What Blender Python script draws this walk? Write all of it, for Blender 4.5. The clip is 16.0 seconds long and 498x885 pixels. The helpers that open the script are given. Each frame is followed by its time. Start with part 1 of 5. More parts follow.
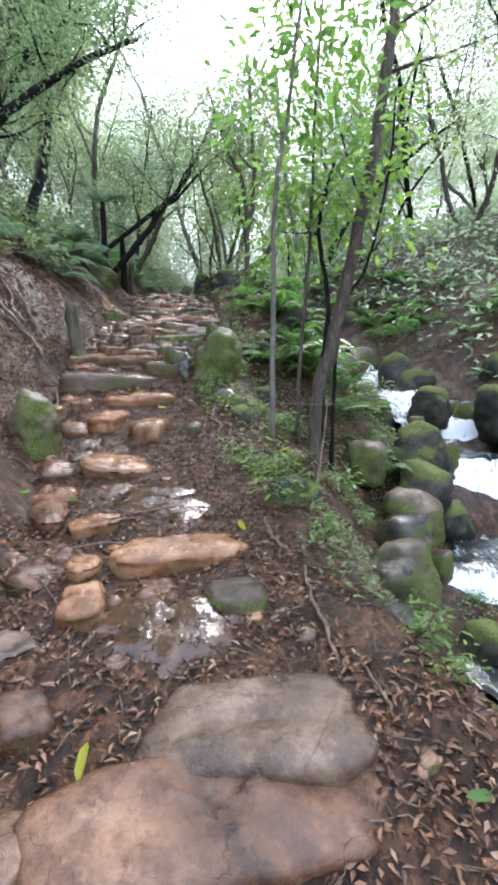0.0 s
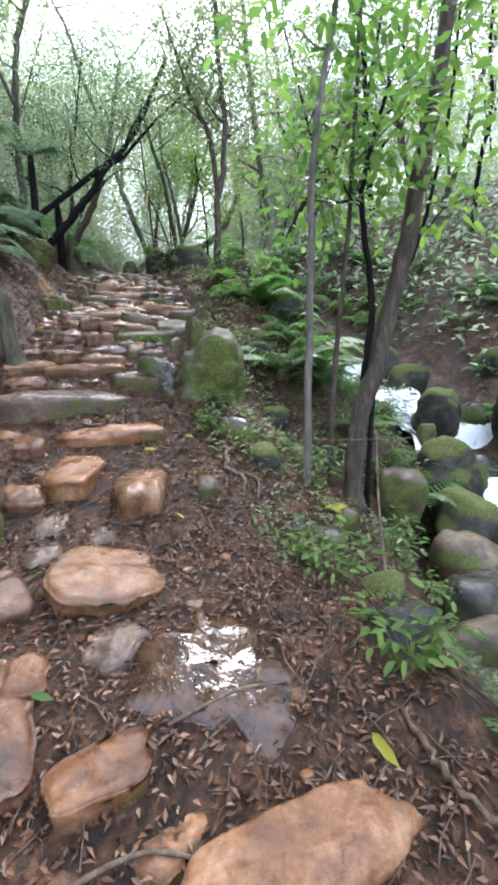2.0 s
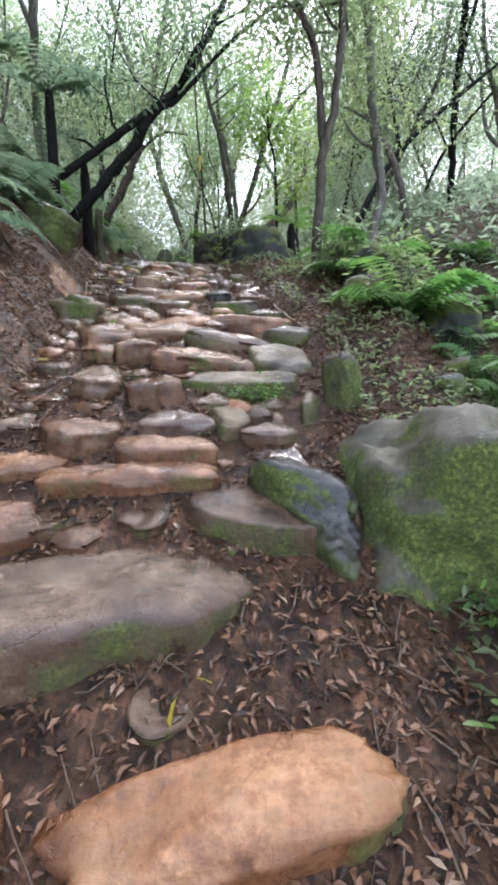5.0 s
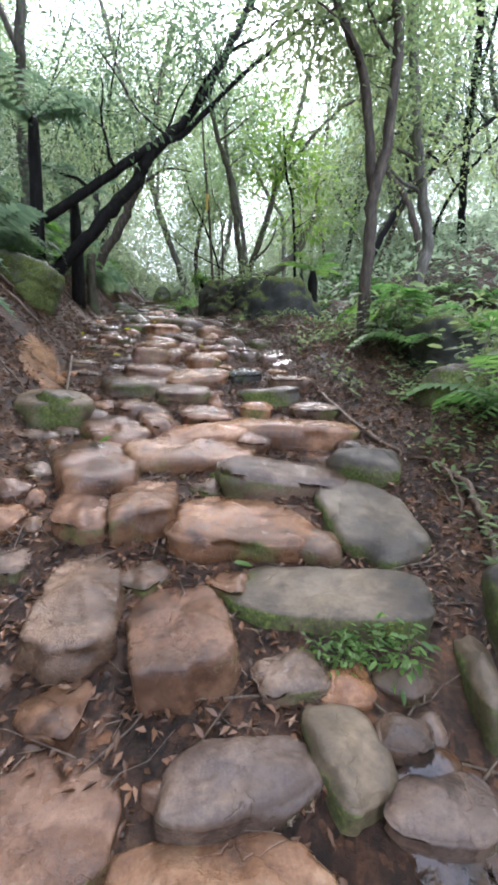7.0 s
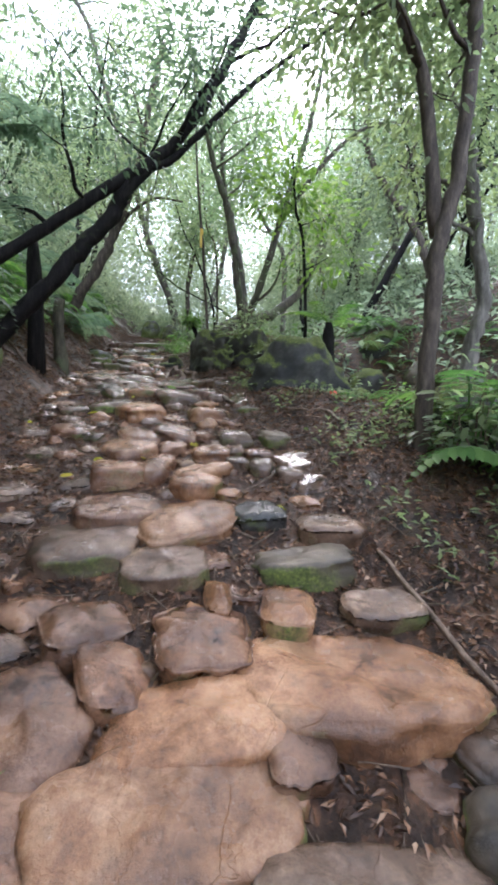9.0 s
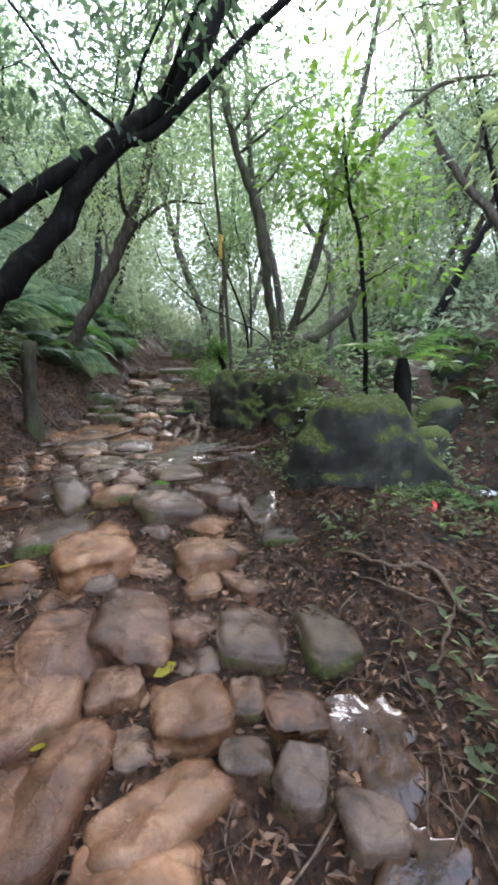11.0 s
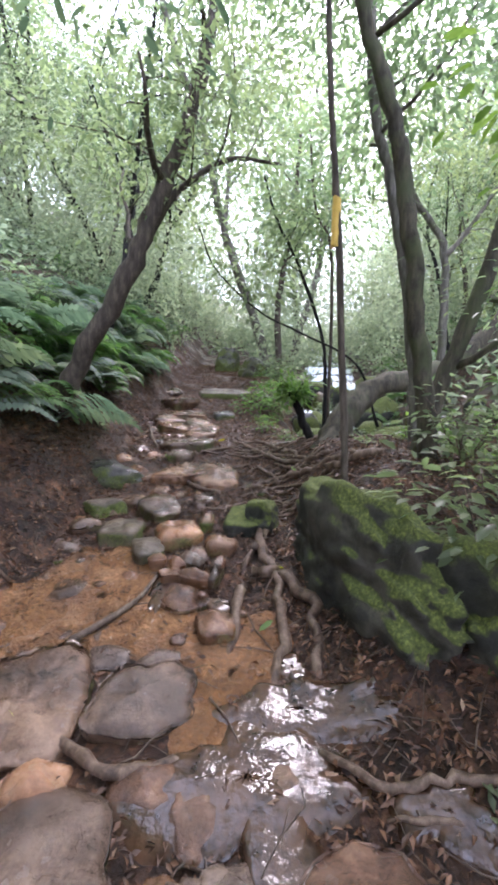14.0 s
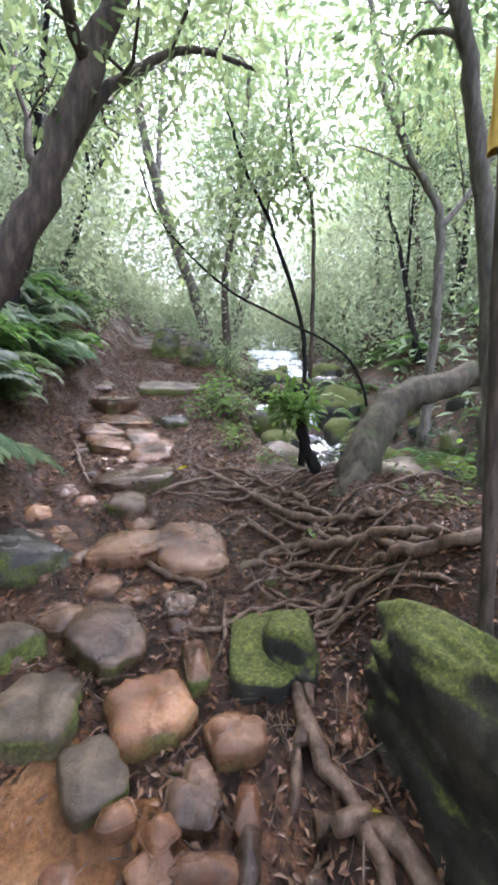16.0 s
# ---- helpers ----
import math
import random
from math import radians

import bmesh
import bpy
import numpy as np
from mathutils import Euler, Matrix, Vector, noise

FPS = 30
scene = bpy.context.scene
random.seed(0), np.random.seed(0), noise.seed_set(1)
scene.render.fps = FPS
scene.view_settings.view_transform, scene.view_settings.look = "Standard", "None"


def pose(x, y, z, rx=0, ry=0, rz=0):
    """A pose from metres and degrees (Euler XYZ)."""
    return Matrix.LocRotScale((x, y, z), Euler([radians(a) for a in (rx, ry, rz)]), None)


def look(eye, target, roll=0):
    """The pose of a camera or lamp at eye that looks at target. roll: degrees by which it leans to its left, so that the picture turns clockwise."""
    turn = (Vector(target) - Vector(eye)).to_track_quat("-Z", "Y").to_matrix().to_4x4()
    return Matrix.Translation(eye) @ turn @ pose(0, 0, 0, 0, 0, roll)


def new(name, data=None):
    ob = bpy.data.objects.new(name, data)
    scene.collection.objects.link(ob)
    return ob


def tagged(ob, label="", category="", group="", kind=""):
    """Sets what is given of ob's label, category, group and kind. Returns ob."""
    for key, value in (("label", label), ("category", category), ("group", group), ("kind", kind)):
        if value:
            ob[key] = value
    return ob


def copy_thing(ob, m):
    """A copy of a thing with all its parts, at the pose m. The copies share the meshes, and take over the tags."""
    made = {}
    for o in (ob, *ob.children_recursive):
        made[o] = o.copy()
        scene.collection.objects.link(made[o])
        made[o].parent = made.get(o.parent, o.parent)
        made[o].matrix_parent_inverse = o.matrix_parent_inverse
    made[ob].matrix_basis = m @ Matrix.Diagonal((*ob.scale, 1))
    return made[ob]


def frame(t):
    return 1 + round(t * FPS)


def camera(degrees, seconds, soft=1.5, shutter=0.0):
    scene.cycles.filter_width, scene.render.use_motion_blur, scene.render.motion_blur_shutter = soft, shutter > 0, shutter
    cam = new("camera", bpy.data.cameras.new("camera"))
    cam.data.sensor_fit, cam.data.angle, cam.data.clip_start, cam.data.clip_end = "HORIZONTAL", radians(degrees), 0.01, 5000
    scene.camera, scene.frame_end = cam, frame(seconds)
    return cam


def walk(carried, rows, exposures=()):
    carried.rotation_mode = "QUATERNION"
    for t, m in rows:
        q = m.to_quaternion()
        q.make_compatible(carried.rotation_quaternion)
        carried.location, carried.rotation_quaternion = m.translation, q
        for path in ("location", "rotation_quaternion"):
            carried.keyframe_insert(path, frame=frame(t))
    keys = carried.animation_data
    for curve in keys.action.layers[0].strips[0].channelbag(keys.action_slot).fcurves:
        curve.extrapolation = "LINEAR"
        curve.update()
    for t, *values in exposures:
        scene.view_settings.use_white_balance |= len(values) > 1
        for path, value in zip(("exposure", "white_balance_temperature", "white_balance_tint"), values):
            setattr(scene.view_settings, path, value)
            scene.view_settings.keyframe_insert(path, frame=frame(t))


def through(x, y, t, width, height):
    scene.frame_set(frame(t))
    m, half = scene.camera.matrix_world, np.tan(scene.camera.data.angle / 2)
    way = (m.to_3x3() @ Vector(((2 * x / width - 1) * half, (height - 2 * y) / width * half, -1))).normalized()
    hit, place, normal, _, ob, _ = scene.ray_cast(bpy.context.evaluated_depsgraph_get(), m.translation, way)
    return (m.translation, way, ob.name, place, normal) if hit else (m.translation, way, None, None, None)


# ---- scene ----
cam = camera(59.7, 16.0, soft=3.4)
METRES, EYE, TILT, LEAN, TURN = 14.0, 1.44, -8.0, 0.0, 0.0
ROWS = [
    (0.0, 0.0, 0.0, 0.0, 0.0, 0.0, -0.0),
    (0.5, -0.0131, 0.0201, 0.016, -0.23, 0.6, -0.27),
    (1.0, -0.0283, 0.0515, 0.0253, -4.16, -0.1, 0.74),
    (1.5, -0.0385, 0.0651, 0.0391, -6.49, -1.48, 1.25),
    (2.0, -0.0455, 0.0967, 0.042, -7.62, -2.99, 1.58),
    (2.5, -0.0599, 0.1337, 0.0503, -8.68, -4.12, 1.75),
    (3.0, -0.0714, 0.1633, 0.0648, -8.02, -5.0, 1.17),
    (3.5, -0.0782, 0.1946, 0.0746, -6.98, -5.23, 0.69),
    (4.0, -0.09, 0.2303, 0.0805, -5.95, -4.89, 0.15),
    (6.5, -0.102, 0.359, 0.1466, -5.12, -1.34, -0.8),
    (7.0, -0.1151, 0.3798, 0.158, -6.29, -0.4, -0.65),
    (7.5, -0.1184, 0.3965, 0.1734, -7.32, 0.34, -0.57),
    (8.0, -0.1143, 0.4236, 0.1954, -8.1, 1.08, -0.58),
    (8.5, -0.119, 0.4481, 0.2062, -8.02, 1.9, -0.72),
    (11.0, -0.0957, 0.59, 0.2819, -1.32, 2.83, 0.06),
    (11.5, -0.1059, 0.6248, 0.2834, 0.67, 3.22, -0.57),
    (12.0, -0.1184, 0.6541, 0.3095, 2.2, 2.87, -1.02),
    (12.5, -0.1167, 0.6755, 0.3218, 2.7, 2.13, -1.18),
    (13.0, -0.128, 0.6993, 0.3262, 6.53, 1.92, -2.01),
    (13.5, -0.1376, 0.7231, 0.3433, 5.98, 1.93, -2.17),
    (14.0, -0.1321, 0.7588, 0.362, 3.23, 1.65, -2.03),
    (14.5, -0.1365, 0.7801, 0.3729, 0.91, 0.97, -1.77),
    (15.0, -0.1477, 0.8046, 0.3879, -3.08, 0.05, -1.07),
    (15.5, -0.1527, 0.8328, 0.3906, -6.94, -0.72, -0.42),
    (16.0, -0.1642, 0.8564, 0.3942, -6.14, -1.06, -0.7),
]
walk(cam, [(t, pose(0, 0, EYE, TILT, LEAN, TURN) @ pose(METRES * x, METRES * y, METRES * z, 90 + pitch, roll, yaw))
           for t, x, y, z, yaw, pitch, roll in ROWS], exposures=[(0.0, 1.9, 6050, 17), (3.5, 2.0, 6050, 17), (7.0, 2.05, 6050, 20), (11.0, 2.05, 6000, 20), (13.0, 2.3, 6050, 28), (16.0, 2.7, 6050, 31)])

# ---------------------------------------------------------------- sky and light
world = bpy.data.worlds.new("overcast_sky")
scene.world = world
world.use_nodes = True
wn, wl = world.node_tree.nodes, world.node_tree.links
SUN_UP, SUN_TURN = radians(50), radians(14)
sky = wn.new("ShaderNodeTexSky")
sky.sky_type, sky.sun_disc, sky.sun_elevation, sky.sun_rotation = "NISHITA", False, SUN_UP, SUN_TURN
sky.dust_density, sky.air_density = 4.0, 1.0
cloud = wn.new("ShaderNodeMixRGB")
cloud.inputs["Fac"].default_value = 0.75
cloud.inputs["Color2"].default_value = (8.2, 9.3, 10.9, 1)
wl.new(sky.outputs["Color"], cloud.inputs["Color1"])
wl.new(cloud.outputs["Color"], wn["Background"].inputs["Color"])
wn["Background"].inputs["Strength"].default_value = 0.15
sun = new("sun", bpy.data.lights.new("sun", "SUN"))
sun.data.energy, sun.data.angle, sun.data.color = 2.0, radians(22), (1.0, 0.96, 0.9)
sun.matrix_world = look((5, 26, 30), (0, 6, 6))

# ---------------------------------------------------------------- the lie of the land
def knots(*pairs):
    return np.array(pairs, float).T


TRAIL_Z = knots((-60, -10), (-8, -1.5), (0, 0), (1.4, .3), (3.3, .68), (3.9, .85), (4.8, 1.15), (5.4, 1.35), (6.5, 1.95), (8, 2.45), (8.8, 2.68),
                (9.3, 2.9), (10.9, 3.42), (11.7, 3.64), (12.7, 3.76), (13.5, 3.88), (14.6, 4.15), (15.8, 4.36), (17.9, 4.62), (21, 5.35), (24, 5.8), (28, 6.6), (40, 9), (90, 17))
TRAIL_X = knots((-60, 1), (-8, .3), (0, 0), (1, -.1), (3.4, -1.1), (5.3, -1.6), (7, -1.6), (9, -1.75), (11, -2.1), (12.7, -2.45), (14.5, -2.5), (16, -2.8), (18, -3.15),
                (21, -3.3), (26, -3.7), (40, -4.5), (90, -6))
TRAIL_W = knots((-8, .8), (1, .75), (3.4, .65), (5.3, .75), (8, .95), (9, 1.0), (11, .9), (13, .8), (16, .7), (18, .6), (26, .5))
STREAM_X = knots((-60, 0), (-8, 1.4), (2, 2.25), (3.8, 2.75), (5.6, 3.2), (6.8, 3.5), (9, 3.2), (12, 2.2), (14.4, 1.5), (16, .4), (17.6, -.6), (20, -.5), (21.5, -.2), (25, 0), (40, 1), (90, 3))
STREAM_Z = knots((-60, -13), (-8, -2.4), (2, -1.5), (3.8, -.95), (5.4, -.5), (6.8, .5), (9, .95), (12, 2.1), (14.4, 2.95), (16, 3.5), (17.6, 3.95), (20, 4.15), (21.3, 4.8), (25, 5.5), (40, 8.5), (90, 16))
STREAM_W = .42
RIM_W = knots((-60, .3), (0, .3), (5, .4), (8, .8), (9.3, 1.5), (11, 1.5), (12.6, 1.3), (13.8, 1.3), (15.2, 1.1), (16.2, .5), (18, .5), (21, .5))
RIM_H = knots((-60, 0), (5, 0), (8, .12), (9.3, .2), (11, .1), (12.2, .0), (12.9, .2), (13.5, .5), (14, .6), (15, .35), (15.7, .12), (16.4, 0), (18, 0), (21, 0))


def along(k, y):
    return sum(np.interp(y + o, k[0], k[1]) for o in (-.3, -.1, .1, .3)) / 4


def wobble(x, y, f, seed=0.0):
    """Cheap smooth noise from crossed waves."""
    a = np.sin(x * f + 1.7 * np.sin(y * f * .8 + seed) + seed) * np.cos(y * f * 1.1 + 1.3 * np.sin(x * f * .7 + 2.1 * seed))
    b = np.sin((x * .8 + y * .6) * f * 2.1 + seed * 3) * np.cos((y * .8 - x * .6) * f * 2.3 + seed)
    return a * .65 + b * .35


def smooth(t):
    t = np.clip(t, 0, 1)
    return t * t * (3 - 2 * t)


def ground_z(x, y):
    x, y = np.asarray(x, float), np.asarray(y, float)
    p, c, w, s, sz = (along(k, y) for k in (TRAIL_Z, TRAIL_X, TRAIL_W, STREAM_X, STREAM_Z))
    left, right = c - w - x, x - c - w
    z = p + np.where(left > 0, np.minimum(left * .85, .5 + left * .5) - .12 * np.exp(-left * 3) + .12, 0)
    rw, rh = along(RIM_W, y), along(RIM_H, y)
    span = np.maximum(s - STREAM_W - c - w - rw, .3)
    z = z + np.where(right > 0, rh * smooth(right / .55) + (sz - .25 - p - rh) * smooth((right - rw) / span), 0)
    far = x - s - STREAM_W
    z = np.where(far > 0, sz - .25 + np.minimum(far * .62, .9 + far * .33), z)
    off = smooth(np.maximum(left, right) / .8)
    z = z - .02 * (1 - smooth(np.maximum(left, right) / .35 + .4))
    z = z + wobble(x, y, 1.3, .4) * (.015 + .145 * off) + wobble(x, y, 5.1, 2.0) * (.016 + .024 * off) + wobble(x, y, 13, 4.0) * .012
    return z + wobble(x, y, .11, 1.0) * 2.5 * smooth((np.hypot(x, y - 10) - 25) / 40)


def gz(x, y):
    return float(ground_z(x, y))

# ---------------------------------------------------------------- materials
def material(name, rough=.7, spec=.4):
    m = bpy.data.materials.new(name)
    m.use_nodes = True
    b = m.node_tree.nodes["Principled BSDF"]
    b.inputs["Roughness"].default_value, b.inputs["Specular IOR Level"].default_value = rough, spec
    return m, m.node_tree.nodes, m.node_tree.links, b


def noise_at(n, l, scale, detail=6, rough=.6, coords="Object", vec=None):
    t = n.new("ShaderNodeTexNoise")
    t.inputs["Scale"].default_value, t.inputs["Detail"].default_value, t.inputs["Roughness"].default_value = scale, detail, rough
    if vec is None:
        vec = n.new("ShaderNodeTexCoord").outputs[coords]
    l.new(vec, t.inputs["Vector"])
    return t.outputs["Fac"]


def ramp(n, l, fac, *stops):
    r = n.new("ShaderNodeValToRGB")
    e = r.color_ramp.elements
    while len(e) < len(stops):
        e.new(.5)
    for el, (pos, col) in zip(e, stops):
        el.position = pos
        el.color = (*col, 1) if len(col) == 3 else col
    l.new(fac, r.inputs["Fac"])
    return r.outputs["Color"]


def mix(n, l, fac, a, b, how="MIX"):
    m = n.new("ShaderNodeMixRGB")
    m.blend_type = how
    for sock, v in zip(m.inputs, (fac, a, b)):
        if isinstance(v, bpy.types.NodeSocket):
            l.new(v, sock)
        else:
            sock.default_value = (*v, 1) if isinstance(v, tuple) else v
    return m.outputs["Color"]


def math_node(n, l, op, a, b=0.0):
    m = n.new("ShaderNodeMath")
    m.operation, m.use_clamp = op, op in ("MULTIPLY_ADD", "ADD", "SUBTRACT")
    for sock, v in zip(m.inputs, (a, b)):
        if isinstance(v, bpy.types.NodeSocket):
            l.new(v, sock)
        else:
            sock.default_value = v
    return m.outputs[0]


def bump(n, l, b, height, strength=.5, dist=.02):
    k = n.new("ShaderNodeBump")
    k.inputs["Strength"].default_value, k.inputs["Distance"].default_value = strength, dist
    l.new(height, k.inputs["Height"])
    l.new(k.outputs["Normal"], b.inputs["Normal"])


def grey(v):
    return (v, v, v)


def stone_material(name, low, mid, high, moss, wet=.35, crown=False):
    """Sandstone: broad stains over grain, thin cracks, a film of water, moss in patches that favours the broken flanks."""
    m, n, l, b = material(name, wet)
    rnd = n.new("ShaderNodeObjectInfo").outputs["Random"]
    geo = n.new("ShaderNodeNewGeometry")
    pos = geo.outputs["Position"]
    broad, blotch, fine = noise_at(n, l, 2.6, 5, .6, vec=pos), noise_at(n, l, 9, 7, .7, vec=pos), noise_at(n, l, 60, 8, .7, vec=pos)
    col = ramp(n, l, mix(n, l, .5, broad, blotch), (.38, low), (.5, mid), (.6, high))
    stain = noise_at(n, l, 4.5, 6, .62, vec=pos)
    col = mix(n, l, ramp(n, l, stain, (.52, grey(0)), (.66, grey(.75))), col, low)
    col = mix(n, l, .5, col, ramp(n, l, fine, (.3, grey(.45)), (.5, grey(.95)), (.7, grey(1.25))), "MULTIPLY")
    tone = ramp(n, l, rnd, (0, (.72, .7, .7)), (.5, (1, 1, 1)), (1, (1.2, 1.05, .9)))
    col = mix(n, l, .8, col, tone, "MULTIPLY")
    warp = n.new("ShaderNodeVectorMath")
    warp.operation = "MULTIPLY_ADD"
    warp.inputs[1].default_value = (1, 1, 1)
    l.new(pos, warp.inputs[0])
    l.new(mix(n, l, 1.0, (.35, .35, .35), noise_at(n, l, 6, 4, .6, vec=pos), "MULTIPLY"), warp.inputs[2])
    seam = n.new("ShaderNodeTexVoronoi")
    seam.feature = "DISTANCE_TO_EDGE"
    seam.inputs["Scale"].default_value = 3.2
    l.new(warp.outputs[0], seam.inputs["Vector"])
    crack = ramp(n, l, seam.outputs["Distance"], (0, grey(.6)), (.008, grey(1)))
    col = mix(n, l, ramp(n, l, broad, (.56, grey(0)), (.64, grey(.5))), col, mix(n, l, 1.0, col, crack, "MULTIPLY"))
    up = n.new("ShaderNodeSeparateXYZ")
    l.new(geo.outputs["Normal"], up.inputs[0])
    side = ramp(n, l, up.outputs["Z"], *(((.1, grey(0)), (.75, grey(1))) if crown else ((.4, grey(1)), (.85, grey(0)))))
    mossy = math_node(n, l, "ADD", math_node(n, l, "MULTIPLY", side, .5 if crown else .26), noise_at(n, l, 2.3, 6, .65, vec=pos))
    mask = ramp(n, l, mossy, (.68 - moss, grey(0)), (.82 - moss, grey(1)))
    green = ramp(n, l, fine, (.3, (.014, .018, .005)), (.52, (.062, .078, .015)), (.72, (.18, .2, .036)))
    col = mix(n, l, mask, col, green)
    l.new(col, b.inputs["Base Color"])
    film = ramp(n, l, noise_at(n, l, 4.0, 4, .6, vec=pos), (.42, grey(wet - .1)), (.68, grey(wet + .25)))
    l.new(mix(n, l, mask, film, (.9, .9, .9)), b.inputs["Roughness"])
    height = mix(n, l, .35, mix(n, l, .5, blotch, noise_at(n, l, 22, 8, .72, vec=pos)), fine)
    bump(n, l, b, mix(n, l, 1.0, height, crack, "MULTIPLY"), .6, .022)
    return m


M_ORANGE = stone_material("orange_sandstone", (.05, .023, .011), (.172, .085, .041), (.31, .185, .105), -.11, .2)
M_BROWN = stone_material("brown_sandstone", (.028, .013, .007), (.105, .052, .028), (.215, .12, .07), -.1, .18)
M_GREY = stone_material("grey_sandstone", (.028, .017, .01), (.093, .057, .036), (.195, .132, .09), -.07, .19)
M_MOSSY = stone_material("mossy_stone", (.022, .016, .009), (.072, .053, .032), (.155, .116, .073), .03, .45)
# Moss grows on top; shade of the undercut flanks is in the near-black base.
M_MOSS = stone_material("moss_topped_shaded_rock", (.006, .007, .005), (.02, .021, .014), (.055, .054, .04), .03, .72, True)
M_MOSSED = stone_material("mossy_brown_boulder", (.016, .015, .009), (.055, .048, .03), (.12, .1, .066), .12, .65)
M_DARK = stone_material("dark_wet_rock", (.008, .008, .007), (.028, .026, .022), (.08, .074, .062), .04, .28)
M_WASHED = stone_material("washed_wet_sandstone", (.035, .022, .015), (.1, .066, .047), (.2, .14, .1), -.08, .13)
STONE = {"o": M_ORANGE, "b": M_BROWN, "g": M_GREY, "m": M_MOSSY, "M": M_MOSS, "n": M_MOSSED, "d": M_DARK, "w": M_WASHED}


def soil_material(name, low, mid_tone, high, wet_low, wet_high, flakes=.75):
    m, n, l, b = material(name, .5, .3)
    pos = n.new("ShaderNodeNewGeometry").outputs["Position"]
    big, mid, fine = (noise_at(n, l, s, d, .65, vec=pos) for s, d in ((.8, 4), (6, 6), (42, 8)))
    col = ramp(n, l, mid, (.3, low), (.5, mid_tone), (.68, high))
    col = mix(n, l, .7, col, ramp(n, l, fine, (.3, grey(.3)), (.5, grey(.8)), (.7, grey(1.3))), "MULTIPLY")
    col = mix(n, l, ramp(n, l, big, (.6, grey(0)), (.75, grey(.5))), col, mid_tone)
    bits = n.new("ShaderNodeTexVoronoi")
    bits.inputs["Scale"].default_value = 42
    warp = n.new("ShaderNodeVectorMath")
    warp.operation = "MULTIPLY_ADD"
    warp.inputs[1].default_value = (1, .55, 1)
    l.new(pos, warp.inputs[0])
    l.new(mix(n, l, 1.0, (.12, .12, .12), noise_at(n, l, 7, 3, .6, vec=pos), "MULTIPLY"), warp.inputs[2])
    l.new(warp.outputs[0], bits.inputs["Vector"])
    flake = n.new("ShaderNodeSeparateColor")
    l.new(bits.outputs["Color"], flake.inputs[0])
    tone = ramp(n, l, flake.outputs[0], (0, grey(.35)), (.45, grey(.9)), (.8, (1.6, 1.35, 1.25)), (1, (2.6, 2.2, 1.9)))
    col = mix(n, l, flakes, col, tone, "MULTIPLY")
    l.new(col, b.inputs["Base Color"])
    l.new(ramp(n, l, noise_at(n, l, 2.2, 4, .5, vec=pos), (.4, grey(wet_low)), (.6, grey(wet_high))), b.inputs["Roughness"])
    bump(n, l, b, mix(n, l, .5, mid, fine), .8, .06)
    return m


def leaf_material(name, low, high, gloss=.35, through=.45, pale=None):
    """Living leaves: each its own tone, light passes through them."""
    m, n, l, b = material(name, gloss, .3)
    isle = n.new("ShaderNodeNewGeometry").outputs["Random Per Island"]
    mid = tuple((p + q) / 2 for p, q in zip(low, high))
    col = ramp(n, l, isle, (0, low), (.6, mid), (.93, high), (1, pale or high))
    tint = n.new("ShaderNodeObjectInfo").outputs["Random"]
    col = mix(n, l, .6, col, ramp(n, l, tint, (0, (.75, .9, .9)), (.5, (1, 1, 1)), (1, (1.25, 1.1, .8))), "MULTIPLY")
    l.new(col, b.inputs["Base Color"])
    t = n.new("ShaderNodeBsdfTranslucent")
    l.new(mix(n, l, 1.0, col, (1.85, 2.03, 1.6), "MULTIPLY"), t.inputs["Color"])
    s = n.new("ShaderNodeMixShader")
    s.inputs[0].default_value = through
    l.new(b.outputs[0], s.inputs[1])
    l.new(t.outputs[0], s.inputs[2])
    l.new(s.outputs[0], n["Material Output"].inputs["Surface"])
    return m


def bark_material(name, low, mid, high, moss=.0, rough=.75, spec=.3):
    m, n, l, b = material(name, rough, spec)
    pos = n.new("ShaderNodeTexCoord").outputs["Object"]
    sq = n.new("ShaderNodeMapping")
    sq.inputs["Scale"].default_value = (1, 1, .25)
    l.new(pos, sq.inputs["Vector"])
    v = sq.outputs["Vector"]
    streak, fine, patch = noise_at(n, l, 22, 6, .7, vec=v), noise_at(n, l, 70, 5, .6, vec=v), noise_at(n, l, 2.5, 4, .6, vec=pos)
    col = ramp(n, l, streak, (.3, low), (.5, mid), (.72, high))
    col = mix(n, l, ramp(n, l, patch, (.62 - moss, grey(0)), (.75 - moss, grey(.75))), col, (.07, .085, .035))
    l.new(col, b.inputs["Base Color"])
    bump(n, l, b, mix(n, l, .4, streak, fine), .7, .02)
    return m


M_SOIL = soil_material("wet_forest_soil", (.01, .0058, .0036), (.04, .021, .0115), (.108, .058, .031), .28, .8)
M_LEAF = leaf_material("broad_leaf_green", (.084, .112, .066), (.172, .208, .118), .3, .6)
# Paler, greyer green: the haze of distance is put into the leaf colour.
M_LEAF_HAZED = leaf_material("haze_tinted_leaf", (.138, .165, .132), (.248, .275, .218), .28, .72)
M_LEAF_DARK = leaf_material("dark_evergreen_leaf", (.04, .062, .042), (.095, .13, .08), .28, .5)
M_LEAF_FRESH = leaf_material("fresh_green_leaf", (.06, .115, .03), (.14, .225, .055), .35, .5)
M_LEAF_YELLOW = leaf_material("yellowing_leaf", (.25, .25, .03), (.4, .33, .04), .5, .4)
M_FERN = leaf_material("fern_green", (.05, .115, .03), (.115, .2, .06), .4, .5)
M_FERN_BLUE = leaf_material("silvery_fern", (.075, .11, .08), (.16, .205, .15), .5, .4)
M_LITTER = leaf_material("dead_leaf", (.03, .014, .008), (.19, .095, .05), .4, .1, (.27, .18, .115))
M_BARK = bark_material("brown_bark", (.018, .014, .01), (.055, .042, .03), (.12, .095, .07))
